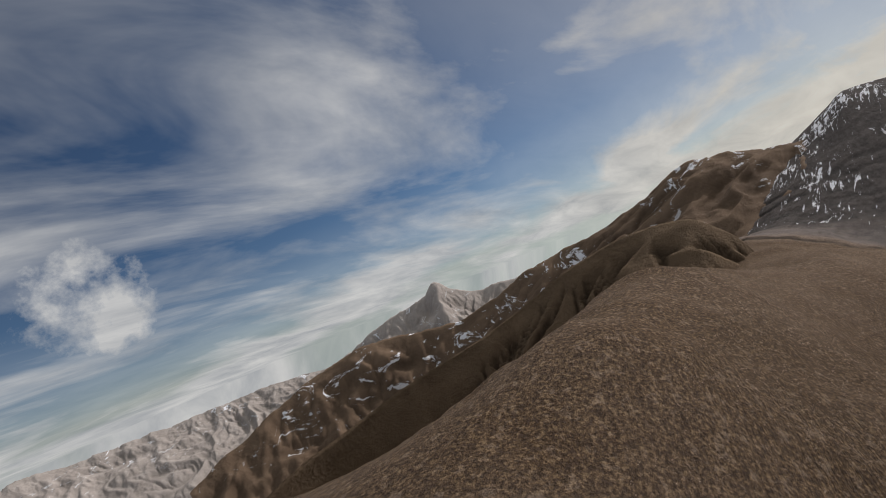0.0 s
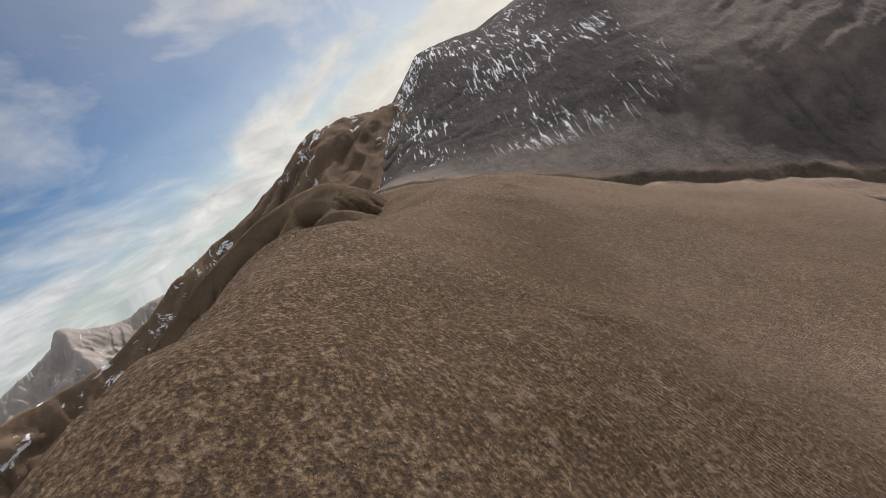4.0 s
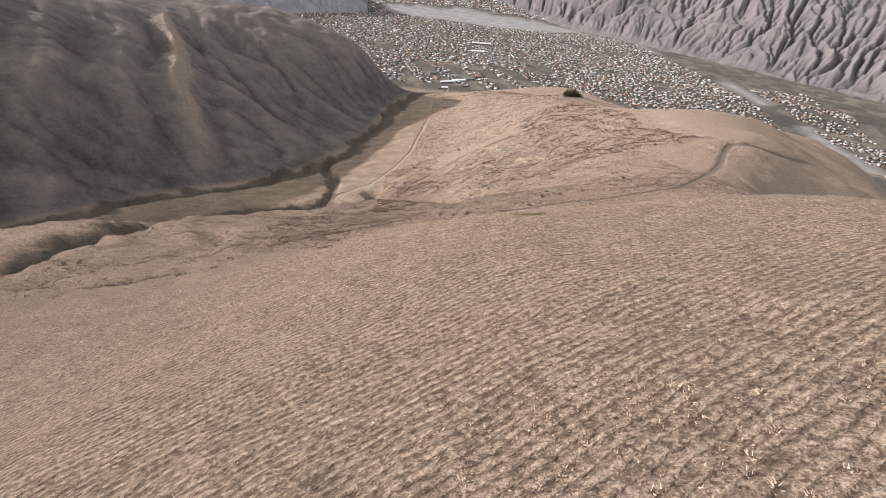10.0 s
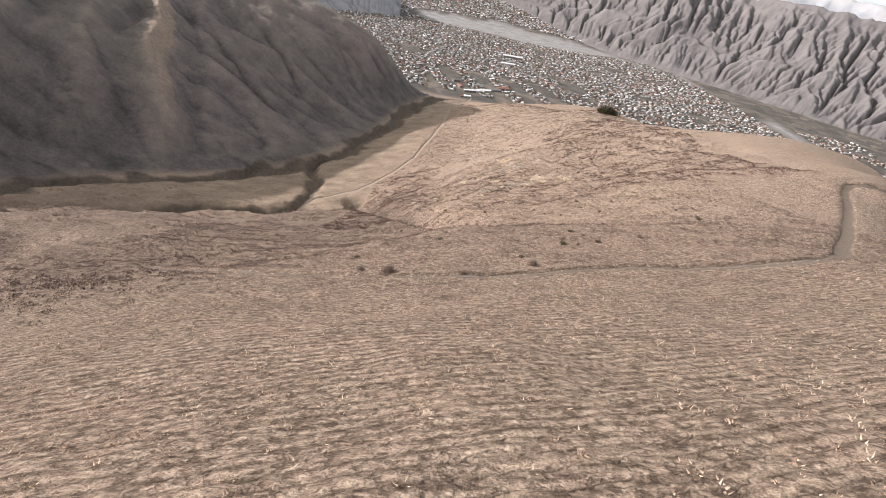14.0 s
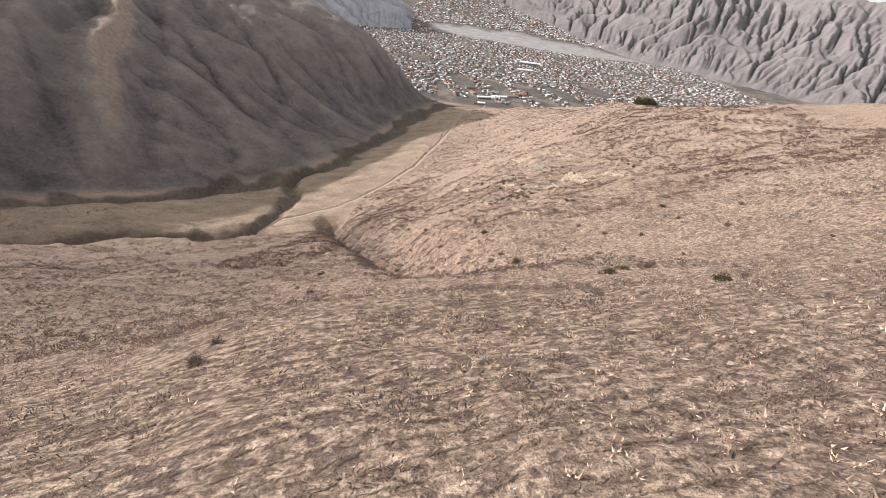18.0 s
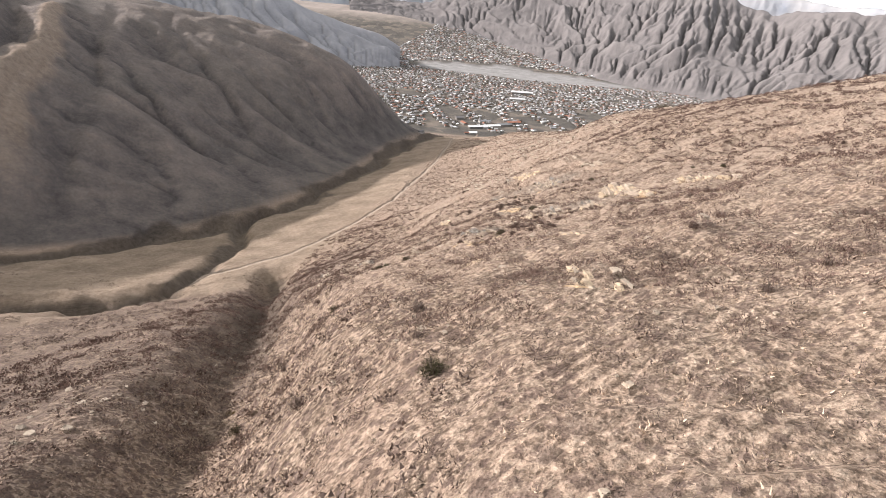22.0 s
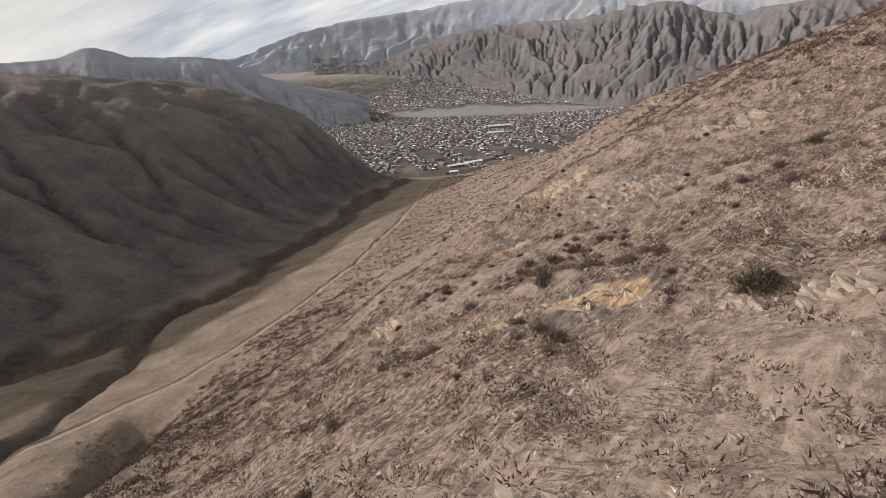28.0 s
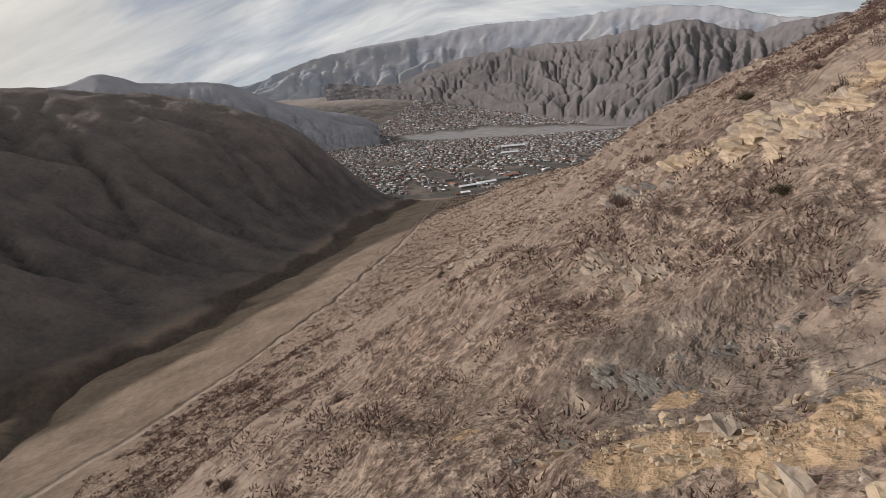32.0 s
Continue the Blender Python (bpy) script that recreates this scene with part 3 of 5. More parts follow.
land = n.mix(n.math("MULTIPLY", attr(n, "shale"), n.range(n.noise(P, 0.22, 5, 0.6), 0.36, 0.46)), land, shale)
ochre = n.ramp(n.noise(P, 0.9, 6, 0.7, 0.4), [(0.3, (0.30, 0.205, 0.125)), (0.6, (0.52, 0.375, 0.235)), (0.8, (0.60, 0.49, 0.36))])
land = n.mix(n.range(n.math("ADD", attr(n, "ochre"), n.math("MULTIPLY", n.noise(P, 0.7, 5, 0.7), 0.9)), 0.97, 1.06), land, ochre)
trod = attr(n, "road")
land = n.mix(n.range(n.math("ADD", trod, n.math("MULTIPLY", n.noise(P, 1.1, 4, 0.6), 0.3)), 0.45, 0.7), land, dirt)
land = n.mix(n.math("MULTIPLY", attr(n, "rut"), n.range(n.noise(P, 0.9, 4, 0.6), 0.3, 0.6, 0.2, 0.6)), land, n.mix(0.5, dirt, (0.30, 0.245, 0.20)))
land = n.mix(attr(n, "lane"), land, n.ramp(n.noise(P, 0.5, 4, 0.6), [(0.3, (0.31, 0.248, 0.192)), (0.7, (0.45, 0.365, 0.29))]))
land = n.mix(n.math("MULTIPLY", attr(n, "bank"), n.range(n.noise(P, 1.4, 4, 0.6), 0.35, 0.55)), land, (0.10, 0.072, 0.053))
drift = n.add("Mapping", P)
drift.inputs["Rotation"].default_value, drift.inputs["Scale"].default_value = (0, 0, radians(-12)), (0.30, 1.9, 0.5)
snow = n.math("MULTIPLY", n.range(attr(n, "snow"), 0.05, 0.2), n.range(n.math("ADD", n.math("ADD", n.math("MULTIPLY", n.noise(drift.outputs[0], 0.075, 8, 0.72, 0.9), 0.62), n.math("MULTIPLY", n.noise(P, 0.007, 3, 0.5), 0.38)), n.math("MULTIPLY", attr(n, "snow"), 0.06)), 0.592, 0.612))
# The backlit southern slope's shade is put into its ground colour.
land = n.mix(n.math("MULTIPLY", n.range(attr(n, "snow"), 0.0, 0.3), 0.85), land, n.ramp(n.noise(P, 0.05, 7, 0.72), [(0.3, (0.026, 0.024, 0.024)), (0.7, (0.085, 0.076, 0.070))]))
land = n.mix(snow, land, (0.82, 0.84, 0.88))
relief = n.math("ADD", n.math("ADD", n.math("MULTIPLY", fine, 0.30), n.math("MULTIPLY", lump, 0.75)), n.math("MULTIPLY", steps, -0.5))
relief = n.math("ADD", relief, n.math("MULTIPLY", n.noise(P, 0.35, 3, 0.5), 0.7))
relief = n.math("ADD", relief, n.math("MULTIPLY", n.math("ADD", n.math("MULTIPLY", n.noise(P, 0.06, 8, 0.72, 0.3), 9.0), n.math("MULTIPLY", n.noise(P, 0.4, 4, 0.65), 1.6)), attr(n, "west")))
relief = n.math("MULTIPLY", relief, n.range(bare, 0.0, 1.0, 1.0, 0.35))
relief = n.math("MULTIPLY", relief, n.range(trod, 0.0, 0.7, 1.0, 0.3))
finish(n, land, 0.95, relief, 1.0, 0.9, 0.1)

# Bare patches of yellow soil and grey shale: x, y, radius.
OCHRE = [(27, 276, 2.6), (22, 229.5, 2.4), (26, 223, 2.6), (29, 221.5, 2.4), (30, 274.5, 2.8), (33, 273, 2.2), (22, 282, 1.2), (41, 296, 3.0), (45, 293, 3.0), (29, 279, 1.5), (29, 270, 3.0), (49, 270, 3.0), (44, 268, 2.0), (54, 209, 4.0), (47, 203, 3.0), (28, 184, 2.0), (11, 165, 2.0), (14, 162, 2.4), (19, 106, 2.2), (22, 140, 2.5), (66, 182, 4.5), (55, 190, 3.5), (20, 229, 2.2), (28, 223, 3.2), (8, 268, 2.4), (35, 300, 2.0)]
SHALE = [(35, 278, 5), (29, 281, 4), (43, 272, 5), (36, 199, 7), (46, 205, 7), (27, 224, 6), (50, 268, 8), (17, 176, 4)]
# ---- ground: one sheet ----
GX = axis([(-1900, -900, 25), (-900, -420, 5.5), (-420, -140, 3.5), (-140, -60, 1.8), (-60, 110, 1.0), (110, 200, 2.2), (200, 420, 6), (420, 1000, 18), (1000, 2400, 50)])
GY = axis([(-1700, -620, 25), (-620, -480, 6), (-480, -200, 2.4), (-200, -85, 1.5), (-85, -40, 0.55), (-40, 60, 1.3), (60, 360, 1.0), (360, 520, 2.0), (520, 760, 2.8), (760, 1240, 5), (1240, 2600, 30), (2600, 4300, 60)])
mx, my = np.meshgrid(GX, GY)
flat_z = height(mx.ravel(), my.ravel())
ground_me = grid_mesh("ground", GX, GY, flat_z.reshape(mx.shape))
gx, gy = mx.ravel(), my.ravel()
stream_x = glide(np.clip(gy, YS[0], YS[-1]), [p[0] for p in STREAM], [p[1] for p in STREAM])
terr_x = glide(np.clip(gy, YS[0], YS[-1]), [p[0] for p in TERRACE], [p[1] for p in TERRACE])
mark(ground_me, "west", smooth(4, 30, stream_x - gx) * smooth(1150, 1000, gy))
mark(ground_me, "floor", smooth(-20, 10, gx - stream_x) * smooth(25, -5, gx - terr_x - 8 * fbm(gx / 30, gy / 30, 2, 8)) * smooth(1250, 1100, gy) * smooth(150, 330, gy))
mark(ground_me, "plain", smooth(1080, 1200, gy) + smooth(420, 700, gx) * smooth(1200, 1080, gy))
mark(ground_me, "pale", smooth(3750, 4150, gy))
mark(ground_me, "heath", np.maximum(smooth(-12, -40, gx) * smooth(-10, 90, gy), 0.6 * smooth(-45, -110, gx) * smooth(-260, -150, gy)) * smooth(345, 300, gy) * smooth(10, 50, gx - stream_x))
mark(ground_me, "steps", (0.25 + 0.55 * smooth(60, -40, gy) + 0.2 * smooth(-150, -260, gy)) * smooth(420, 250, gy) * smooth(-380, -250, gx) * smooth(-450, -330, gy))
# High on ribs, low in gullies and washes; steers the painted relief light.
mark(ground_me, "rib", np.clip(0.5 + 0.022 * on_grid(_rib, gx, gy) + 0.02 * west_ribs(gx, gy)[0] * smooth(-20, -90, 0.92 * gx + 0.40 * gy) - 0.12 * smooth(1.2, 2.6, on_grid(_wash, gx, gy)), 0, 1))
mark(ground_me, "pale_rib", west_ribs(gx, gy)[1])
mark(ground_me, "row", row_line(gx, gy))
# Hilltop and west flank, where that shade is painted into the grass.
mark(ground_me, "upper", np.maximum(smooth(-270, -390, gy), 0.7 * smooth(-100, -175, gx) * smooth(-60, -220, gy)) * smooth(2, -30, stream_x - gx))
mark(ground_me, "fields", smooth(360, 420, gy) * smooth(760, 680, gy) * smooth(-4, 6, gx - stream_x - 18) * smooth(20, 0, gx - terr_x) + smooth(430, 480, gy) * smooth(720, 650, gy) * smooth(4, 12, stream_x - gx) * smooth(55, 40, stream_x - gx))
mark(ground_me, "scrub", smooth(-160, 20, gy) * smooth(800, 650, gy) * np.maximum(smooth(-5, 25, gx - terr_x + 40), smooth(340, 280, gy) * smooth(14, 44, gx - stream_x)) * smooth(230, 150, gx) * (0.85 + 1.1 * smooth(15, -45, gx)))
mark(ground_me, "bare", smooth(90, 200, gy) * smooth(760, 500, gy) * smooth(-70, 0, gx) * smooth(220, 150, gx))
# Channel mask, wide enough to cover the banks painted as shaded.
chan = np.zeros(gx.shape)
for nodes, wide in ((STREAM_PLAN, 17.0), (GULLY, 6.0), (RAVINE, 9.0), (DITCH, 17.0)):
    bend = 0.0 if nodes is GULLY else 7 * vnoise(gx / 46, gy / 46, 52) + 4 * vnoise(gx / 17, gy / 17, 53)
    off, along_ = line_dist(gx + bend, gy - bend, nodes)
    upper_end = 0.7 * smooth(0.45, 0.75, along_) if nodes is GULLY else 1.0
    chan = np.maximum(chan, upper_end * smooth(wide, wide * 0.62, off + 4 * fbm(gx / 18, gy / 18, 2, 9)))
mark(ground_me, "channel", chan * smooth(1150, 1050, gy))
road = np.zeros(gx.shape)
for nodes, wide in ((TRACK_UP, 2.1), (VALLEY_ROAD, 2.6)):
    road = np.maximum(road, smooth(wide, wide * 0.6, line_dist(gx, gy, nodes)[0]))
mark(ground_me, "road", road)
td = line_dist(gx, gy, TRACK_UP)[0]
mark(ground_me, "rut", smooth(0.55, 0.15, np.abs(td - 0.85)) * smooth(75, 45, gx))
mark(ground_me, "lane", 0.7 * smooth(2.2, 0.8, line_dist(gx, gy, VALLEY_ROAD)[0] + 0.5 * fbm(gx / 9, gy / 9, 2, 66)))
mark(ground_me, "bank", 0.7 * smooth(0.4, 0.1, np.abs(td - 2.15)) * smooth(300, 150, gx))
RIVER = [(2560, 800), (2300, 1010), (1900, 1020), (1500, 1040), (1219, 1080), (869, 1120), (300, 1170), (-600, 1170)]


def river_bed(x, y):
    """Below 1 on the gravel: a wide lens beyond the town, a strip at the foot of the range."""
    u, v = (x - 330) * 0.98 - (y - 2720) * 0.196, (x - 330) * 0.196 + (y - 2720) * 0.98
    lens = np.hypot(u / 520, v / 225)
    return np.minimum(lens, line_dist(x, y, RIVER)[0] / 17)


mark(ground_me, "gravel", smooth(1.06, 0.9, river_bed(gx, gy) + 0.16 * fbm(gx / 120, gy / 120, 3, 61)))
# Snow cover; it also bounds the shade painted on the backlit slope.
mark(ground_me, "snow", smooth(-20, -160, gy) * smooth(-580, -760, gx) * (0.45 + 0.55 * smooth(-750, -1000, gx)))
ochre = np.zeros(gx.shape)
for ox, oy, r in OCHRE:
    ochre = np.maximum(ochre, smooth(r * 1.5, r * 0.2, np.hypot(gx - ox, (gy - oy) * 1.5)))
mark(ground_me, "ochre", ochre * 0.85)
shale = np.zeros(gx.shape)
for ox, oy, r in SHALE:
    shale = np.maximum(shale, smooth(r * 1.4, r * 0.5, np.hypot(gx - ox, gy - oy)))
mark(ground_me, "shale", shale)
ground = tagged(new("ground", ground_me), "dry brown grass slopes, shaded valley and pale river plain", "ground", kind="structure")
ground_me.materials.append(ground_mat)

# ---- ranges of mountains round the valley ----
def rock_material(name, low, high, snow_amount=0.0, scale=0.02):
    m, n = material(name)
    P = n.add("NewGeometry").outputs["Position"]
    col = n.ramp(n.noise(P, scale, 7, 0.65, 0.3), [(0.3, low), (0.7, high)])
    col = n.mix(n.range(n.noise(P, scale * 0.2, 4, 0.6), 0.35, 0.7, 0, 0.6), col, n.mix(0.5, col, tuple(c * 1.5 for c in low)))
    # Relief shading in the colour: gullies painted darker, ribs lighter.
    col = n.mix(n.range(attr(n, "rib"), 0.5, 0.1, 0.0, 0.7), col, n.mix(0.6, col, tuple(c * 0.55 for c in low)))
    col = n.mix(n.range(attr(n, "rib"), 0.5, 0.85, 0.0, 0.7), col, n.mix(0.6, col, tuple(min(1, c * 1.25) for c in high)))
    if snow_amount:
        strips = n.add("Mapping", P)
        strips.inputs["Scale"].default_value = (0.6, 0.6, 2.2)
        patch = n.range(n.noise(strips.outputs[0], scale * 1.6, 8, 0.72, 1.2), 0.66 - snow_amount * 0.24, 0.68 - snow_amount * 0.24)
        patch = n.math("MULTIPLY", patch, attr(n, "snow"))
        col = n.mix(patch, col, (0.80, 0.82, 0.86))
    finish(n, col, 0.95, n.noise(P, scale * 5, 6, 0.7), 0.7, 6.0, 0.05)
    return m


def mountain(name, eye, crest, foot, mat, label, reach=1.0, ribs=8.0, rib=60.0, cols=260, rows=60, back=400.0, snow=0.0, jag=6.0, seed=1, carve=0.55):
    """A range seen from eye: crest rows of (azimuth left of +y, degrees up, metres off), foot rows of the same kind."""
    az = np.linspace(crest[0][0], crest[-1][0], cols)
    sgn = np.sign(crest[-1][0] - crest[0][0])

    def row(rows_):
        a = [r[0] * sgn for r in rows_]
        return glide(az * sgn, a, [r[1] for r in rows_]), glide(az * sgn, a, [r[2] for r in rows_])

    ce, cd = row(crest)
    fe, fd = row(foot)
    cz = eye[2] + cd * np.tan(np.radians(ce))
    fz = np.minimum(eye[2] + fd * np.tan(np.radians(fe)), height(eye[0] - np.sin(np.radians(az)) * fd, eye[1] + np.cos(np.radians(az)) * fd) - 6)
    s = np.concatenate([np.linspace(0, 1, rows), 1 + np.linspace(0.06, 1, 10)])[:, None]
    run = np.clip(s, 0, 1)
    dist = fd[None] + (cd - fd)[None] * run + np.clip(s - 1, 0, 1) * back
    zz = fz[None] + (cz - fz)[None] * (0.35 * run + 0.65 * run**1.35) - np.clip(s - 1, 0, 1) * (cz - fz)[None] * 0.9
    arc = np.radians(az)[None] * dist.mean()
    arc = arc + 0.35 * rib * s
    warp = 1.1 * fbm(arc / (rib * 3.2), s * 1.8, 3, seed + 3)
    env = np.sin(np.pi * np.clip(run, 0.02, 1) ** 0.8 * 0.93)
    x = eye[0] - np.sin(np.radians(az))[None] * dist
    y = eye[1] + np.cos(np.radians(az))[None] * dist
    rough = ribs * env * (0.55 * ridged(arc / rib + warp, s * 1.6, 4, seed) + 0.5 * ridged(arc / (rib * 2.7) + warp, s * 0.9, 2, seed + 20)) + jag * fbm(arc / 45, s * 6, 4, seed + 9) * np.clip(run * 1.4, 0, 1)
    cut, wash = erode(x, y, zz + rough, 7, 0.9 * carve)
    cut = 0.6 * (cut - blur(cut, 9)) + 0.7 * (cut - blur(cut, 3))
    cut = np.clip(cut, -1.6 * ribs, 1.3 * ribs) * np.clip(env * 1.8, 0, 1)
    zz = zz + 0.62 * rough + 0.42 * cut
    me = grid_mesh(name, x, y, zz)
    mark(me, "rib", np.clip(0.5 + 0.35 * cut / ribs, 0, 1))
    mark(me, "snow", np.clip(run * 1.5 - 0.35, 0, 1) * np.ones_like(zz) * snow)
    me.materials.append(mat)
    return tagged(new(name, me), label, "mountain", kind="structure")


grey_rock = rock_material("grey_brown_rock", (0.105, 0.098, 0.099), (0.20, 0.184, 0.18), 0, 0.012)
# Dark ridge, its base colour lifted and blued to stand for haze.
dark_ridge = rock_material("dark_ridge_rock", (0.20, 0.20, 0.215), (0.33, 0.322, 0.332), 0, 0.012)
# Haze of the distance is put into this pale bluish colour.
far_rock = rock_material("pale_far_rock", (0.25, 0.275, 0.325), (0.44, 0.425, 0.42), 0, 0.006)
spur_mat = rock_material("brown_grass_slope", (0.060, 0.043, 0.029), (0.19, 0.137, 0.090), 0, 0.05)
brown_snow = rock_material("brown_snow_slope", (0.085, 0.060, 0.042), (0.20, 0.142, 0.098), 0.32, 0.012)
peak_rock = rock_material("pale_peak_rock", (0.24, 0.215, 0.195), (0.44, 0.40, 0.37), 0.2, 0.012)
E32 = (22, 264, 304)
E0 = (-40, -408, 623)
mountain("mountain_spur", E0, [(168, -38, 330), (158.2, -35.5, 340), (149, -34.6, 350), (139.1, -33.2, 360), (130.1, -31.8, 370), (121.9, -29.4, 390), (114.1, -26.3, 410), (107.3, -24.2, 430), (102, -23.6, 440), (97.7, -25.5, 440), (92, -32, 440), (86, -38, 430), (80, -42, 420), (72, -46, 420)],
         [(168, -60, 250), (149, -58, 250), (130.1, -50, 270), (114.1, -42, 290), (102, -39, 300), (92, -41, 310), (86, -43, 320), (72, -46, 330)], spur_mat, "brown grass spur falling away behind the hilltop", ribs=5, rib=55, cols=260, rows=60, back=30, jag=1.2, seed=75)
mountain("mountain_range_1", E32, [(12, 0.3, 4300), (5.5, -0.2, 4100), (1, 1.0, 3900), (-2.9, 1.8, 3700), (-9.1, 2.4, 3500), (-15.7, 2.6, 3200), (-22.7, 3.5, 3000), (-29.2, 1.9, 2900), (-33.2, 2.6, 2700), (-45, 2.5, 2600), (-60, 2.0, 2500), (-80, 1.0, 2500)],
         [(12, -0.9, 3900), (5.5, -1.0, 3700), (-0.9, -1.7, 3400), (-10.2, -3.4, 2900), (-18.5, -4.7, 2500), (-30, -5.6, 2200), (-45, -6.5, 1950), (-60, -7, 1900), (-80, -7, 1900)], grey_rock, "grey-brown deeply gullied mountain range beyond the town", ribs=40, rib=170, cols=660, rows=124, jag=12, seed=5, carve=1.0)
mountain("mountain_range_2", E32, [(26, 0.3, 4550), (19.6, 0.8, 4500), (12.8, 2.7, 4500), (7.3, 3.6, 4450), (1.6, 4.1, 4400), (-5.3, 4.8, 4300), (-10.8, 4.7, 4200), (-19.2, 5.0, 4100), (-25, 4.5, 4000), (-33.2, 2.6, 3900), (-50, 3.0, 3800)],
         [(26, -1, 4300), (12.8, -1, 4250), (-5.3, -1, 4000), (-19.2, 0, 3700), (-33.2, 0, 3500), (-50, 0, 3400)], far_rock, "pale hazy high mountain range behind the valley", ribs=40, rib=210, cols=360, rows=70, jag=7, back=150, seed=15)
mountain("mountain_range_3", E32, [(53, -4.5, 2350), (47, -0.5, 2400), (43, 1.4, 2450), (38, 1.6, 2500), (34.5, 1.7, 2500), (31.6, 2.5, 2500), (28.5, 1.6, 2500), (21.8, 1.1, 2500), (17.4, -0.8, 2480), (12.5, -2.2, 2450), (8.7, -3.2, 2420), (7.0, -4.0, 2400)],
         [(53, -5.5, 1750), (46, -5.2, 1750), (38, -5.2, 1800), (31.6, -5.4, 1850), (21.8, -5.4, 1900), (17.4, -5.3, 2000), (12.5, -5.2, 2150), (8.7, -5, 2250), (7.0, -5, 2300)], dark_ridge, "dark ridge, hazed bluish, on the far side of the town", ribs=14, rib=150, cols=260, rows=60, jag=4, seed=25)
mountain("mountain_range_4", E0, [(182, -20.5, 2500), (175.9, -21.3, 2500), (168.8, -23.5, 2450), (161.5, -25.0, 2400), (150, -26.8, 2350), (140, -29, 2300)],
         [(182, -30, 1900), (168.8, -31, 1900), (161.5, -32, 1900), (150, -33, 1900), (140, -33, 1900)], peak_rock, "pale distant rocky range with old snow", ribs=26, rib=120, jag=8, snow=1.0, cols=420, rows=90, back=30, seed=35)
mountain("mountain_range_5", E0, [(152, -29, 1900), (146.9, -27.6, 1900), (144.2, -27.2, 1900), (140, -26.2, 1900), (136.8, -25.4, 1900), (133, -24.8, 1900), (131.3, -23.7, 1900), (129.3, -25.0, 1900), (125.7, -25.9, 1900), (120, -26.0, 1900), (112, -27, 1900)],
         [(152, -36, 1400), (144.2, -36, 1400), (131.3, -36, 1400), (112, -36, 1400)], peak_rock, "sharp pale rock peak with snow in its gullies", ribs=26, rib=80, jag=8, snow=0.9, cols=360, rows=80, back=30, seed=45)
mountain("mountain_range_6", E0, [(165, -31, 1150), (155, -29.2, 1180), (147, -27.6, 1200), (141, -27.3, 1200), (136, -28.0, 1180), (131, -28.6, 1150), (125, -27.4, 1120), (119.2, -25.3, 1100), (112.8, -23.7, 1080), (106.8, -21.3, 1060), (100.1, -17.8, 1050), (95.2, -17.8, 1050), (90, -17.5, 1050), (85, -18, 1050)],
         [(165, -40, 800), (147, -40, 800), (131, -40, 760), (119.2, -37, 720), (106.8, -32, 700), (95.2, -28, 690), (85, -27, 680)], brown_snow, "brown grass mountain with strips of old snow", ribs=20, rib=110, jag=7, snow=1.0, cols=320, back=30, seed=55)
# ---- town ----
rng = random.Random(7)
def town_ok(x, y, d):
    """Whether a house may stand there; d: the river bed's measure."""
    if d < 1.12 or y > 4000:
        return False
    if 1090 < x < 1290 and 560 < y < 1500:
        return (x * 0.7 + y) % 130 > 45
    if y < 1230 or (y < 1500 and x > -60 and x < 330 and (x + y * 0.3) % 90 > 40):
        return 620 < y and 560 < x < 1000 and y > 640 + (1000 - x) * 0.9
    if x < -560 - (y - 1230) * 0.06:
        return False
    return x < (1000 if y < 2600 else 1150)


def paint(name, color, rough=0.8):
    m, n = material(name)
    P = n.add("NewGeometry").outputs["Position"]
    r = n.add("ObjectInfo").outputs["Random"]
    isl = n.add("NewGeometry").outputs["Random Per Island"]
    v = n.range(n.math("FRACT", n.math("ADD", r, isl)), 0, 1, 0.4, 1.3)
    c = n.mix(1.0, color, v, "MULTIPLY")
    finish(n, n.mix(n.range(n.noise(P, 0.8, 5, 0.7), 0.4, 0.75, 0, 0.35), c, tuple(k * 0.5 for k in color)), rough)
    return m


wall_mat = paint("pale_render", (0.40, 0.375, 0.345))
roof_mats = [paint("grey_sheet_roof", (0.40, 0.40, 0.41), 0.5), paint("white_sheet_roof", (0.84, 0.835, 0.83), 0.5), paint("rust_red_roof", (0.34, 0.15, 0.10), 0.6), paint("dark_roof", (0.16, 0.15, 0.15), 0.7)]


def house_parts(w_, d_, h_, r_):
    """Walls and hipped or gabled roof of a house, as vertices and quads."""
    a, b = w_ / 2, d_ / 2
    wall = ([(-a, -b, -2), (a, -b, -2), (a, b, -2), (-a, b, -2), (-a, -b, h_), (a, -b, h_), (a, b, h_), (-a, b, h_)], [(0, 1, 5, 4), (1, 2, 6, 5), (2, 3, 7, 6), (3, 0, 4, 7)])
    e, k = 0.5, a * 0.75
    roof = ([(-a - e, -b - e, h_), (a + e, -b - e, h_), (a + e, b + e, h_), (-a - e, b + e, h_), (-k, 0, h_ + r_), (k, 0, h_ + r_)], [(0, 1, 5, 4), (2, 3, 4, 5), (1, 2, 5, 5), (3, 0, 4, 4), (3, 2, 1, 0)])
    return wall, roof


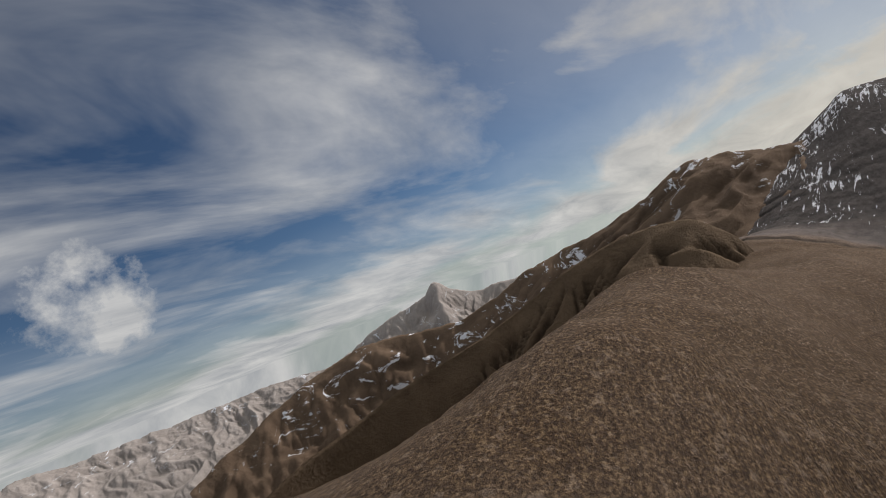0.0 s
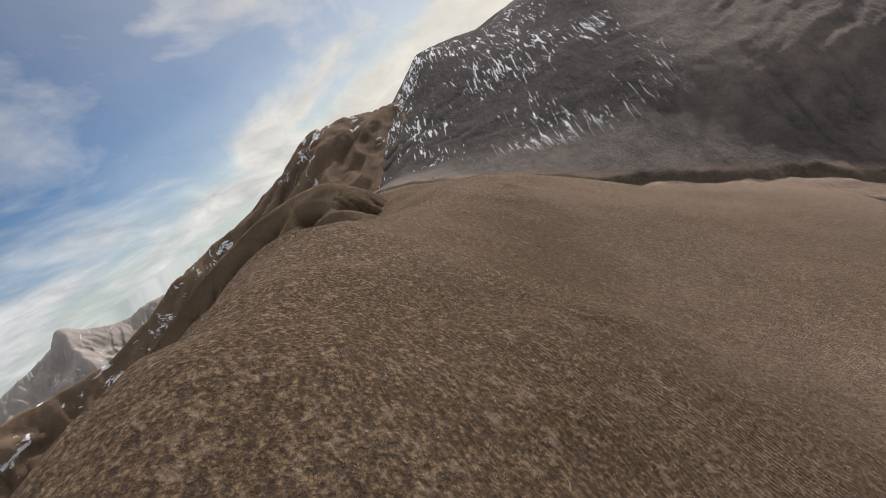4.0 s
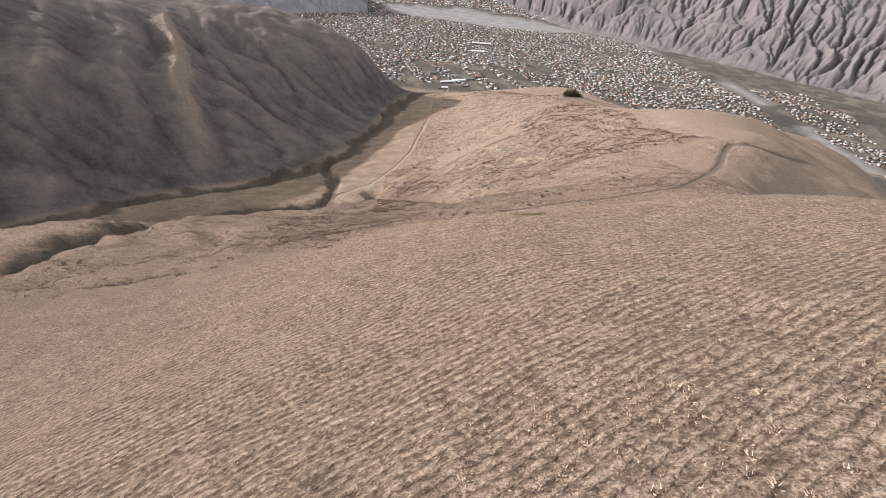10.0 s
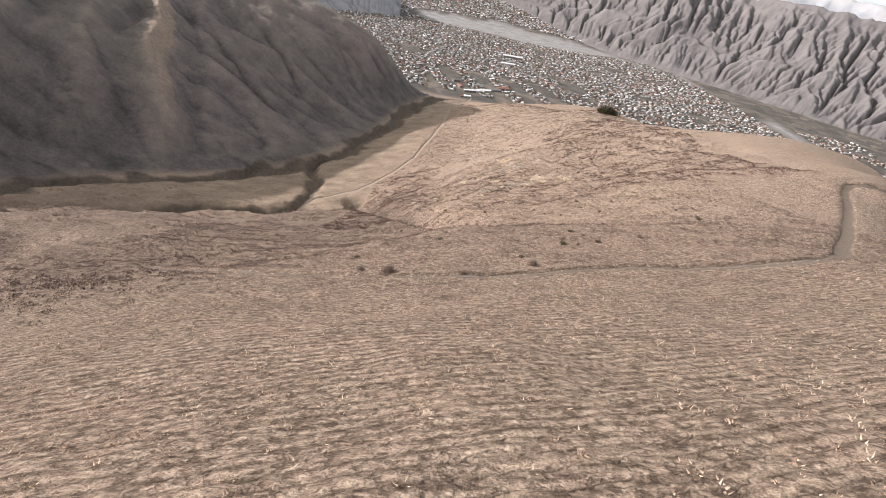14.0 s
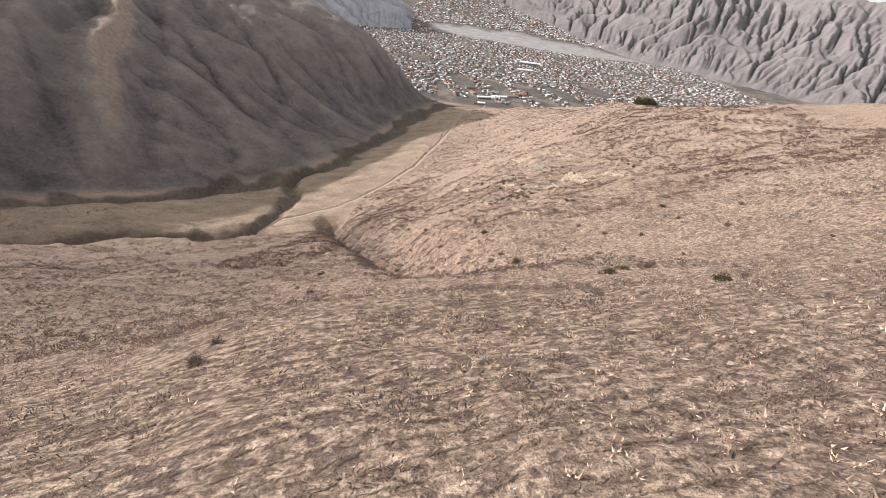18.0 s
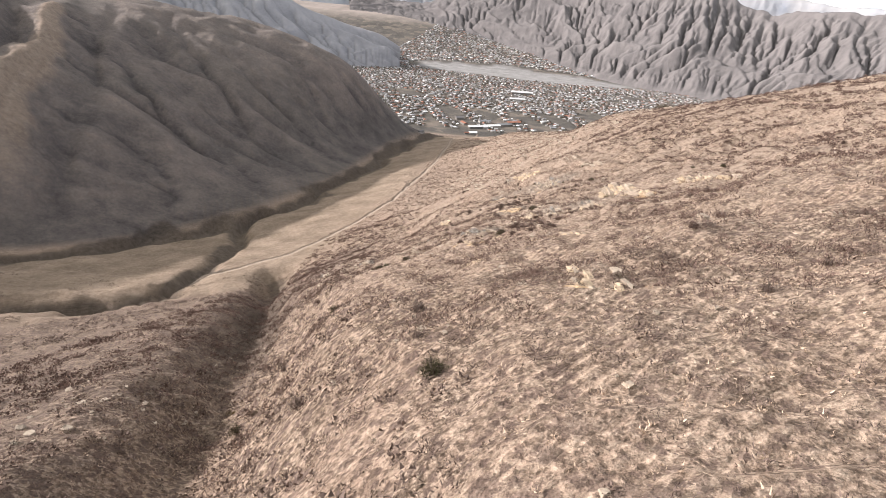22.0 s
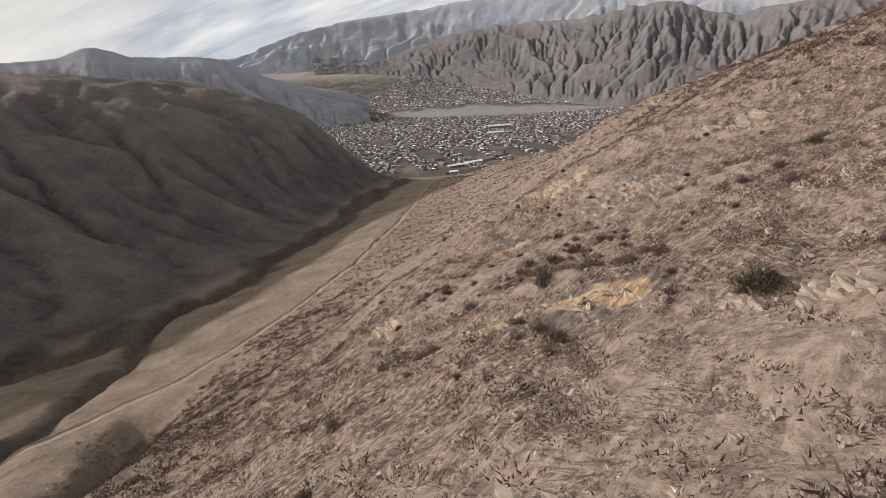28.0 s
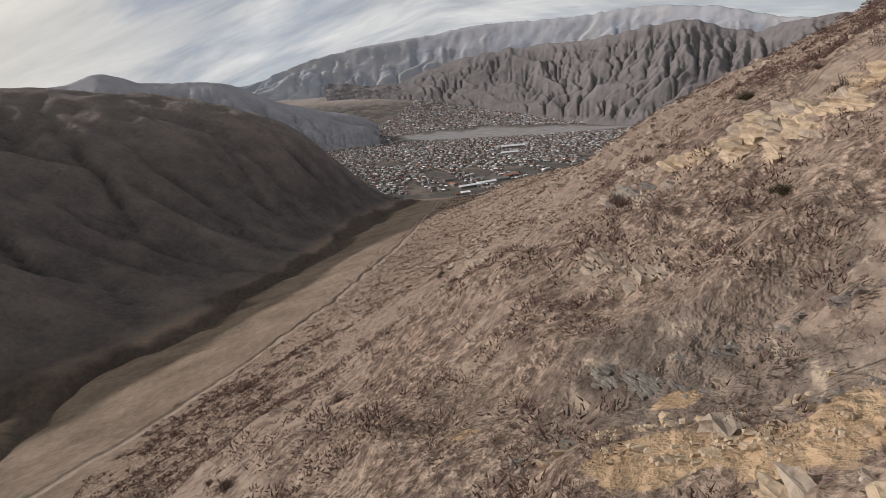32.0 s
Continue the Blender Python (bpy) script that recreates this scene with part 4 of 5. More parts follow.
def town_sites():
    """House plots along streets, with gaps."""
    cand = []
    y = 600.0
    while y < 4000:
        x = -820.0
        step = 11.5 + max(0, y - 1235) * 0.003
        while x < 1300:
            cand.append((x + rng.uniform(-5, 5) + 0.25 * (y - 1235), y + rng.uniform(-6, 6)))
            x += step * (1.0 if rng.random() < 0.85 else 2.0)
        y += step * (1.0 if rng.random() < 0.75 else 1.6)
    ax, ay = np.array([c[0] for c in cand]), np.array([c[1] for c in cand])
    dist = river_bed(ax, ay)
    gap = fbm(ax / 130, ay / 130, 3, 71)
    return [c for c, d, g in zip(cand, dist, gap) if town_ok(c[0], c[1], d) and g < 0.85 and rng.random() < 0.92]


sites = town_sites()
site_z = height(np.array([s[0] for s in sites]), np.array([s[1] for s in sites]))
kinds = []
for k in range(6):
    wd, dp, hh, rr = rng.uniform(5.5, 9), rng.uniform(4, 5.2), rng.uniform(2.2, 3.4), rng.uniform(0.9, 1.4)
    (wv, wf), (rv, rf) = house_parts(wd, dp, hh, rr)
    wm, rm = bpy.data.meshes.new("wall"), bpy.data.meshes.new("roof")
    wm.from_pydata(wv, [], wf)
    rm.from_pydata(rv, [], [tuple(dict.fromkeys(q)) for q in rf])
    wm.materials.append(wall_mat)
    rm.materials.append(roof_mats[(0, 1, 2, 1, 1, 0)[k]])
    kinds.append((wm, rm, (wv, wf, rv, rf)))
order = sorted(range(len(sites)), key=lambda i: sites[i][1])
ROOF_WORDS = ("grey sheet", "white sheet", "rust-red", "white sheet", "white sheet", "grey sheet")
for i in order[:240]:
    k = rng.randrange(6)
    wm, rm, _ = kinds[k]
    base = new("house")
    base.matrix_world = pose(sites[i][0], sites[i][1], site_z[i], 0, 0, rng.choice((20, 110)) + rng.uniform(-12, 12))
    tagged(base, "small pale house with a " + ROOF_WORDS[k] + " roof in the valley town", "house", "houses of the town")
    for me in (wm, rm):
        new(me.name.split(".")[0], me).parent = base
for slot in range(4):
    vs, fs, mats = [], [], []
    for i in order[240:][slot::4]:
        k = rng.randrange(6)
        wv, wf, rv, rf = kinds[k][2]
        an, sc = radians(rng.choice((20, 110)) + rng.uniform(-12, 12)), rng.uniform(0.7, 1.15) * (1.6 if sites[i][1] > 2750 else 1.0)
        ca, sa = math.cos(an) * sc, math.sin(an) * sc
        for part_v, part_f, mi in ((wv, wf, 0), (rv, rf[:4], 1)):
            o = len(vs)
            vs += [(sites[i][0] + x * ca - y * sa, sites[i][1] + x * sa + y * ca, site_z[i] + z * sc) for x, y, z in part_v]
            fs += [tuple(o + q for q in f) for f in part_f]
            mats += [mi] * len(part_f)
    me = bpy.data.meshes.new("far_houses")
    me.from_pydata(vs, [], [tuple(dict.fromkeys(f)) for f in fs])
    me.materials.append(wall_mat)
    me.materials.append(roof_mats[(0, 1, 0, 2)[slot]])
    me.polygons.foreach_set("material_index", mats)
    tagged(new("far_houses", me), "many small pale houses of the far town", "houses", kind="stuff")

# Bare and dark garden trees between the houses, and the trees on the ridge.
def leaf_material(name, low, high, scale=2.0):
    m, n = material(name)
    P = n.add("NewGeometry").outputs["Position"]
    isl = n.add("NewGeometry").outputs["Random Per Island"]
    c = n.ramp(n.math("ADD", n.math("MULTIPLY", n.noise(P, scale, 4, 0.7), 0.6), n.math("MULTIPLY", isl, 0.4)), [(0.25, low), (0.75, high)])
    finish(n, c, 0.95, spec=0.05)
    return m


twig_mat = leaf_material("bare_twigs", (0.072, 0.054, 0.046), (0.245, 0.183, 0.154))
red_twig_mat = leaf_material("reddish_twigs", (0.062, 0.042, 0.036), (0.21, 0.142, 0.117))
juniper_mat = leaf_material("juniper_needles", (0.036, 0.033, 0.020), (0.125, 0.108, 0.066))
olive_mat = leaf_material("olive_needles", (0.085, 0.066, 0.030), (0.28, 0.215, 0.105))
straw_mat = leaf_material("straw_blades", (0.26, 0.185, 0.132), (0.72, 0.57, 0.44))
garden_mat = leaf_material("garden_trees", (0.050, 0.044, 0.036), (0.13, 0.115, 0.090), 0.2)
nrng = np.random.default_rng(11)


def spray(count, radius, tall, length, wide, rg, droop=0.0):
    """Thin triangles that fill a low dome: twigs or leaves, as vertices and faces."""
    a, r = rg.uniform(0, 2 * np.pi, count), np.sqrt(rg.uniform(0, 1, count)) * radius
    top = tall * np.sqrt(np.clip(1 - (r / radius) ** 2 * 0.85, 0.05, 1))
    base = np.stack([np.cos(a) * r, np.sin(a) * r, top * rg.uniform(0.05, 0.85, count)], 1)
    out = np.stack([np.cos(a) * r / radius, np.sin(a) * r / radius, np.full(count, 0.75 - droop)], 1) + rg.normal(0, 0.45, (count, 3))
    out /= np.linalg.norm(out, axis=1)[:, None]
    side = np.cross(out, rg.normal(0, 1, (count, 3)))
    side /= np.linalg.norm(side, axis=1)[:, None] + 1e-9
    ln = (length * rg.uniform(0.6, 1.4, count))[:, None]
    v = np.stack([base - side * wide, base + side * wide, base + out * ln], 1).reshape(-1, 3)
    return v, np.arange(3 * count).reshape(-1, 3)


def scatter(name, models, places, mat, label, category):
    """One mesh of many copies of the models. places: rows of x, y, z, turn, size."""
    vs, fs, at = [], [], 0
    pick = nrng.integers(0, len(models), len(places))
    for k, (mv, mf) in enumerate(models):
        p = places[pick == k]
        if not len(p):
            continue
        c, s_ = np.cos(p[:, 3]) * p[:, 4], np.sin(p[:, 3]) * p[:, 4]
        v = np.empty((len(p), len(mv), 3), np.float32)
        v[..., 0] = p[:, None, 0] + mv[None, :, 0] * c[:, None] - mv[None, :, 1] * s_[:, None]
        v[..., 1] = p[:, None, 1] + mv[None, :, 0] * s_[:, None] + mv[None, :, 1] * c[:, None]
        v[..., 2] = p[:, None, 2] + mv[None, :, 2] * p[:, None, 4]
        f = mf[None] + (at + np.arange(len(p)) * len(mv))[:, None, None]
        vs.append(v.reshape(-1, 3))
        fs.append(f.reshape(-1, mf.shape[1]))
        at += len(p) * len(mv)
    me = soup_mesh(name, np.concatenate(vs), np.concatenate(fs))
    me.materials.append(mat)
    return tagged(new(name, me), label, category, kind="stuff")


def sow(count, x0, x1, y0, y1, lo, hi, keep=None, sink=0.0):
    """Random places on the land: x, y, z, turn, size."""
    x, y = nrng.uniform(x0, x1, count), nrng.uniform(y0, y1, count)
    if keep is not None:
        m = nrng.uniform(0, 1, count) < keep(x, y)
        x, y = x[m], y[m]
    size = lo + (hi - lo) * nrng.uniform(0, 1, len(x)) ** 2.2
    return np.stack([x, y, height(x, y) - sink * size, nrng.uniform(0, 6.28, len(x)), size], 1)


def off_road(x, y):
    return (line_dist(x, y, TRACK_UP)[0] > 2.4) & (line_dist(x, y, VALLEY_ROAD)[0] > 3.0)


# Garden trees in the town.
tm = np.array([i for i in range(len(sites)) for _ in range(2) if i % 3 != 0])
tx = np.array([sites[i][0] for i in tm]) + nrng.uniform(-11, 11, len(tm))
ty = np.array([sites[i][1] for i in tm]) + nrng.uniform(-11, 11, len(tm))
crowns = []
for k in range(4):
    v, f = spray(13, 2.2, 3.6, 1.7, 0.7, nrng)
    crowns.append((v + (0, 0, 0.8), f))
scatter("garden_trees", crowns, np.stack([tx, ty, height(tx, ty), nrng.uniform(0, 6, len(tx)), nrng.uniform(0.7, 1.5, len(tx))], 1), garden_mat, "bare dark garden trees between the houses of the town", "trees")

# Straw tussocks on the near slopes, in broken rows along the hill.
blades = []
for k in range(6):
    blades.append(spray(10, 0.20, 0.12, 0.15, 0.030, nrng, 0.25))
spur_x = lambda y: glide(y, [p[0] for p in SPUR], [p[1] for p in SPUR])


def tuft_share(x, y):
    clump = np.clip(0.6 + 0.6 * fbm(x / 6, y / 6, 2, 81), 0.05, 1)
    row_ = np.abs(np.mod(row_line(x, y), 1.0) - 0.45) < 0.28
    return clump * off_road(x, y) * (1 - 0.75 * smooth(150, 250, y)) * np.where(row_, 1.0, 0.12 + 0.5 * smooth(-150, 30, y))


near_path = lambda x, y: tuft_share(x, y) * smooth(80, 30, np.abs(x - spur_x(y)))
scatter("grass_tussocks", blades, sow(75000, -110, 90, -210, 90, 0.7, 1.7, near_path), straw_mat, "dry straw-coloured grass tussocks on the slope", "grass")
scatter("grass_tussocks", blades, sow(30000, -60, 100, 90, 340, 0.6, 1.6, near_path), straw_mat, "dry sparse straw-coloured grass among the scrub", "grass")
scatter("grass_tussocks", blades, sow(75000, -190, 40, -420, -210, 0.9, 2.0, near_path), straw_mat, "dry straw-coloured grass tussocks on the hilltop", "grass")

# Low scrub, joined where nobody could count it: fine twigs near the way, coarser ones far off.
fuzzy = [spray(32, 0.38, 0.42, 0.13, 0.022, nrng) for k in range(6)]
low = [spray(18, 0.40, 0.46, 0.15, 0.075, nrng) for k in range(6)]


def scrub_share(x, y):
    d = np.clip(0.55 + 0.7 * fbm(x / 9, y / 7, 3, 91) + 0.25 * smooth(15, -45, x) * smooth(160, 60, y), 0.03, 1)
    for ox, oy, r in SHALE[:3] + OCHRE[:11] + [(53, 204, 9), (43, 189, 7), (37, 182, 6), (30, 177, 5), (19, 174, 4)]:
        d = np.where(np.hypot(x - ox, y - oy) < r * 0.9, d * 0.08, d)
    return d * smooth(-130, 20, y) * off_road(x, y)


close = lambda x, y: smooth(58, 40, np.abs(x - spur_x(y)))
scatter("low_scrub", fuzzy, sow(30000, -65, 80, -90, 120, 0.7, 2.0, lambda x, y: scrub_share(x, y) * close(x, y)), twig_mat, "low grey-brown leafless scrub on dry grass", "scrub")
scatter("low_scrub", fuzzy, sow(32000, -35, 95, 100, 330, 0.8, 2.6, lambda x, y: scrub_share(x, y) * close(x, y)), red_twig_mat, "low reddish-brown leafless scrub on the stony slope", "scrub")
scatter("low_scrub", low, sow(52000, -130, 110, -100, 130, 0.6, 1.6, lambda x, y: scrub_share(x, y) * (1 - close(x, y))), twig_mat, "grey-brown leafless scrub away from the crest", "scrub")
scatter("low_scrub", low, sow(56000, -75, 165, 110, 420, 1.0, 2.6, lambda x, y: scrub_share(x, y) * (1 - close(x, y))), red_twig_mat, "reddish-brown scrub dotted over the stony slope", "scrub")
scatter("low_scrub", low, sow(30000, -60, 210, 400, 1000, 1.2, 3.2, lambda x, y: scrub_share(x, y) * (x > glide(y, [p[0] for p in TERRACE], [p[1] for p in TERRACE]) + 15)), red_twig_mat, "low dark scrub on the far slope", "scrub")
scatter("low_scrub", low, sow(22000, -110, 40, 40, 340, 0.8, 2.4, lambda x, y: smooth(22, 4, line_dist(x, y, GULLY)[0])), twig_mat, "dense dark scrub along the dry gully", "scrub")
scatter("low_scrub", low, sow(30000, -360, -70, -120, 330, 0.9, 2.6, lambda x, y: np.clip(0.25 + 0.9 * fbm(x / 22, y / 22, 3, 93), 0, 1)), twig_mat, "dark scrub on the banks of the ravine", "scrub")

# Round bushes that stand out singly among the low scrub.
bushes = [spray(70, 0.36, 0.46, 0.10, 0.015, nrng) for k in range(5)]
bushy = lambda x, y: np.clip(0.45 + 0.6 * fbm(x / 16, y / 12, 2, 94), 0.05, 1) * smooth(75, 45, np.abs(x - spur_x(y))) * off_road(x, y)
scatter("low_scrub", bushes, sow(2600, -70, 90, -50, 110, 1.0, 2.4, bushy), twig_mat, "round grey-brown bushes dotted over the grass", "scrub")
scatter("low_scrub", bushes, sow(6200, -50, 110, 90, 340, 1.1, 2.9, bushy), red_twig_mat, "round dark brown bushes dotted over the stony slope", "scrub")


# Single shrubs: stems and crown, built once for each look, then copied.
def shrub(name, mat, stem_mat, seed, twigs, label):
    rg = np.random.default_rng(seed)
    base = new(name)
    vs_, fs_, at_ = [], [], 0
    for k in range(7):
        v, f = spray(twigs // 7, rg.uniform(0.20, 0.34), rg.uniform(0.35, 0.70), 0.115, 0.0095, rg)
        a, r = rg.uniform(0, 6.28), rg.uniform(0.0, 0.42)
        vs_.append(v + (math.cos(a) * r, math.sin(a) * r, 0.0))
        fs_.append(f + at_)
        at_ += len(v)
    v, f = np.concatenate(vs_), np.concatenate(fs_)
    me = soup_mesh("crown", v, f)
    me.materials.append(mat)
    new("crown", me).parent = base
    vs, fs = [], []
    for k in range(9):
        a, lean = rg.uniform(0, 6.28), rg.uniform(0.15, 0.5)
        tip = np.array([math.cos(a) * lean, math.sin(a) * lean, rg.uniform(0.4, 0.7)])
        o = len(vs)
        for j in range(3):
            b = 2.1 * j
            vs.append((math.cos(b) * 0.03, math.sin(b) * 0.03, -0.1))
        for j in range(3):
            b = 2.1 * j
            vs.append((tip[0] + math.cos(b) * 0.008, tip[1] + math.sin(b) * 0.008, tip[2]))
        fs += [(o + j, o + (j + 1) % 3, o + 3 + (j + 1) % 3, o + 3 + j) for j in range(3)]
    sm = soup_mesh("woody_base", vs, fs)
    sm.materials.append(stem_mat)
    new("woody_base", sm).parent = base
    return tagged(base, label, "shrub", "shrubs on the slope")


bark_mat = leaf_material("grey_bark", (0.10, 0.08, 0.065), (0.24, 0.20, 0.17))
masters = [shrub("bare_shrub", twig_mat, bark_mat, 3, 1100, "grey-brown leafless shrub on dry grass"),
           shrub("bare_shrub", red_twig_mat, bark_mat, 4, 1100, "reddish-brown leafless shrub on the stony slope"),
           shrub("juniper", juniper_mat, bark_mat, 5, 1700, "dark olive-green juniper bush on the slope"),
           shrub("juniper", olive_mat, bark_mat, 6, 1700, "yellowish olive-green low juniper on dry grass")]


beds = []


def plant(kind, x, y, size, tall=1.0):
    """Note a shrub; set_plants() puts them all on the land."""
    beds.append((kind, x, y, size, tall, rng.uniform(0, 360)))


def set_plants():
    zs = height(np.array([b[1] for b in beds]), np.array([b[2] for b in beds]))
    for (kind, x, y, size, tall, turn), z in zip(beds, zs.tolist()):
        m = pose(x, y, z - 0.06 * size, 0, 0, turn) @ Matrix.Diagonal((size, size, size * tall, 1))
        copy_thing(masters[kind], m).matrix_basis = m


# Shrubs that stand out along the way: kind, x, y, size.
for kind, x, y, size in [(0, -2, -52, 1.7), (0, -27, -58, 2.2), (2, -3, -45, 1.0), (0, -15, -59, 0.9), (0, -32, -55, 1.3), (2, 19, 35, 1.6), (2, 12, 64, 1.7), (2, 22, 38, 1.3), (0, 26, 40, 1.6),
                         (2, 19, 165, 1.8), (0, 26, 175, 1.4), (1, 21, 163, 1.5), (2, 0, 174, 1.6), (0, 26, 235, 2.6), (0, 29, 231, 2.0), (1, 37, 235, 1.8), (1, 35, 237, 1.6), (0, 20, 246, 1.8), (2, 33, 214, 1.9),
                         (0, 13, 265, 2.0), (0, 15.5, 266, 1.6), (0, 30, 249, 2.0), (0, 27.5, 250.5, 1.7), (1, 33.5, 251, 1.8), (0, 36, 249.5, 1.6), (0, 17, 261, 1.5), (1, 21, 258, 1.3), (1, 9, 268, 1.3), (2, 34, 263, 1.3), (1, 40, 267, 1.6), (2, 28, 260, 1.0), (0, 24, 263, 1.0), (1, 20, 266, 0.9), (1, 4, 285, 1.3),
                         (1, 34, 300, 1.2), (1, 46, 318, 1.8), (0, 40, 310, 1.3), (2, -4, 158, 1.5), (2, -8, 140, 1.6), (0, 6, 110, 1.4), (2, 8, 96, 1.4)]:
    plant(kind, x, y, size * 1.3)
for cx, cy, spread, many in [(30, 243, 3.0, 16), (24, 247, 2.0, 10), (34, 249, 2.6, 14), (16, 261, 2.0, 8), (36, 254, 2.0, 8), (22, 163, 3.0, 18), (27, 170, 3.0, 14), (16, 166, 2.0, 9), (31, 176, 3.0, 12), (24, 159, 2.5, 12), (38, 186, 4.0, 12), (22, 221, 3.0, 12), (14, 228, 3.0, 10), (31, 214, 3.0, 10), (40, 240, 4.0, 12)]:
    for k in range(many):
        # thickets of bare bushes
        plant(rng.choice((0, 1, 1)), cx + rng.gauss(0, spread), cy + rng.gauss(0, spread), rng.uniform(0.6, 1.0) + 0.9 * rng.random() ** 3)
for k in range(30):
    # a low mat of evergreen on the grass
    a, r = rng.uniform(0, 6.28), math.sqrt(rng.random())
    plant(3, -25.6 + 3.4 * r * math.cos(a), -139.6 + 1.5 * r * math.sin(a) + 0.25 * r * math.cos(a), rng.uniform(1.0, 1.6), 0.36)
for x, y, size in [(-4, 90, 1.5), (-1, 84, 1.3), (2, 80, 1.2), (8, 70, 1.8), (10, 72, 1.3), (5, 76, 1.1), (13, 51, 1.5), (14.5, 53, 1.2), (25, 58, 1.3), (-20, 126, 1.4)]:
    plant(3, x, y, size, 0.8)
for k in range(170):
    y = rng.uniform(-40, 420)
    x = glide(np.array([y]), [p[0] for p in SPUR], [p[1] for p in SPUR])[0] + rng.choice((-1, 1, 1)) * (8 + abs(rng.gauss(0, 26)))
    if min(float(line_dist(np.array([x]), np.array([y]), TRACK_UP)[0][0]), abs(x - 0) + abs(y + 52)) > 3.5:
        plant(rng.choice((0, 1, 1, 1, 2) if y > 140 else (0, 0, 1, 2)), x, y, rng.uniform(0.7, 1.9))
for k in range(16):
    plant(2, 211 + rng.uniform(-9, 9), 592 + rng.uniform(-3, 4), rng.uniform(11, 15), rng.uniform(1.3, 1.8))
set_plants()
for m_, (mx_, my_) in zip(masters, ((9.0, 20.0), (44.0, 330.0), (-14.0, 120.0), (-30.0, 60.0))):
    m_.matrix_world = pose(mx_, my_, float(height(np.array([mx_]), np.array([my_]))[0]))

# ---- stones and outcrops ----
def stone_material(name, low, high):
    m, n = material(name)
    P = n.add("NewGeometry").outputs["Position"]
    r = n.add("ObjectInfo").outputs["Random"]
    c = n.ramp(n.noise(P, 1.6, 7, 0.7, 0.5), [(0.3, low), (0.7, high)])
    c = n.mix(n.range(r, 0, 1, 0.0, 0.45), c, n.mix(0.5, c, (0.30, 0.26, 0.22)))
    layers = n.math("SINE", n.math("ADD", n.math("MULTIPLY", n.add("SeparateXYZ", P).outputs[2], 14.0), n.math("MULTIPLY", n.noise(P, 0.8, 4, 0.6), 14.0)))
    finish(n, n.mix(n.range(layers, 0.3, 0.9, 0, 0.4), c, n.mix(0.6, c, (0.13, 0.11, 0.09))), 0.92, n.math("ADD", n.noise(P, 4.0, 6, 0.7), n.math("MULTIPLY", layers, 0.25)), 0.8, 0.12, 0.15)
    return m


yellow_rock = stone_material("yellow_rock", (0.40, 0.30, 0.20), (0.66, 0.53, 0.38))
pale_rock = stone_material("pale_rock", (0.27, 0.215, 0.165), (0.54, 0.45, 0.355))
grey_slate = stone_material("grey_shale", (0.12, 0.11, 0.10), (0.34, 0.31, 0.27))


def block_mesh(seed, sharp=0.22):
    """A broken block: a cut-up cube with skewed corners."""
    rg = np.random.default_rng(seed)
    bm = bmesh.new()
    bmesh.ops.create_cube(bm, size=1.0)
    bmesh.ops.subdivide_edges(bm, edges=bm.edges, cuts=1, use_grid_fill=True)
    for v in bm.verts:
        v.co += Vector(rg.normal(0, sharp * 0.5, 3))
        if v.co.length > 0.75:
            v.co *= rg.uniform(0.78, 1.0)
    me = bpy.data.meshes.new("rock")
    bm.to_mesh(me)
    bm.free()
    return me


blocks = {}
for mat_name, mat in (("y", yellow_rock), ("p", pale_rock), ("g", grey_slate)):
    blocks[mat_name] = []
    for k in range(5):
        me = block_mesh(100 + k)
        me.materials.append(mat)
        blocks[mat_name].append(me)


def outcrop(x, y, long_, turn, count, size, kinds_, label):
    """Broken rock ledge along the slope: blocks that lean out of the ground."""
    base = new("rock_outcrop")
    z0 = float(height(np.array([x]), np.array([y]))[0])
    base.location = (x, y, z0)
    c, s_ = math.cos(radians(turn)), math.sin(radians(turn))
    many = int(count * 1.5)
    us, vs = np.array([(rng.uniform(-long_, long_) / 2, rng.gauss(0, size * 0.7)) for k in range(many)]).T
    pxs, pys = x + us * c - vs * s_, y + us * s_ + vs * c
    pzs = height(pxs, pys)
    for px, py, pz in zip(pxs.tolist(), pys.tolist(), pzs.tolist()):
        sz = size * 1.1 * rng.uniform(0.35, 1.3)
        ob = new("rock", rng.choice(blocks[rng.choice(kinds_)]))
        ob.parent = base
        ob.matrix_basis = pose(px - x, py - y, pz - z0 - sz * 0.08, rng.uniform(-14, 14), rng.uniform(-24, -2), turn + rng.uniform(-22, 22)) @ Matrix.Diagonal((sz * rng.uniform(0.9, 1.9), sz * rng.uniform(0.5, 0.9), sz * rng.uniform(0.42, 0.9), 1))
    return tagged(base, label, "rock", "rock outcrops on the slope")


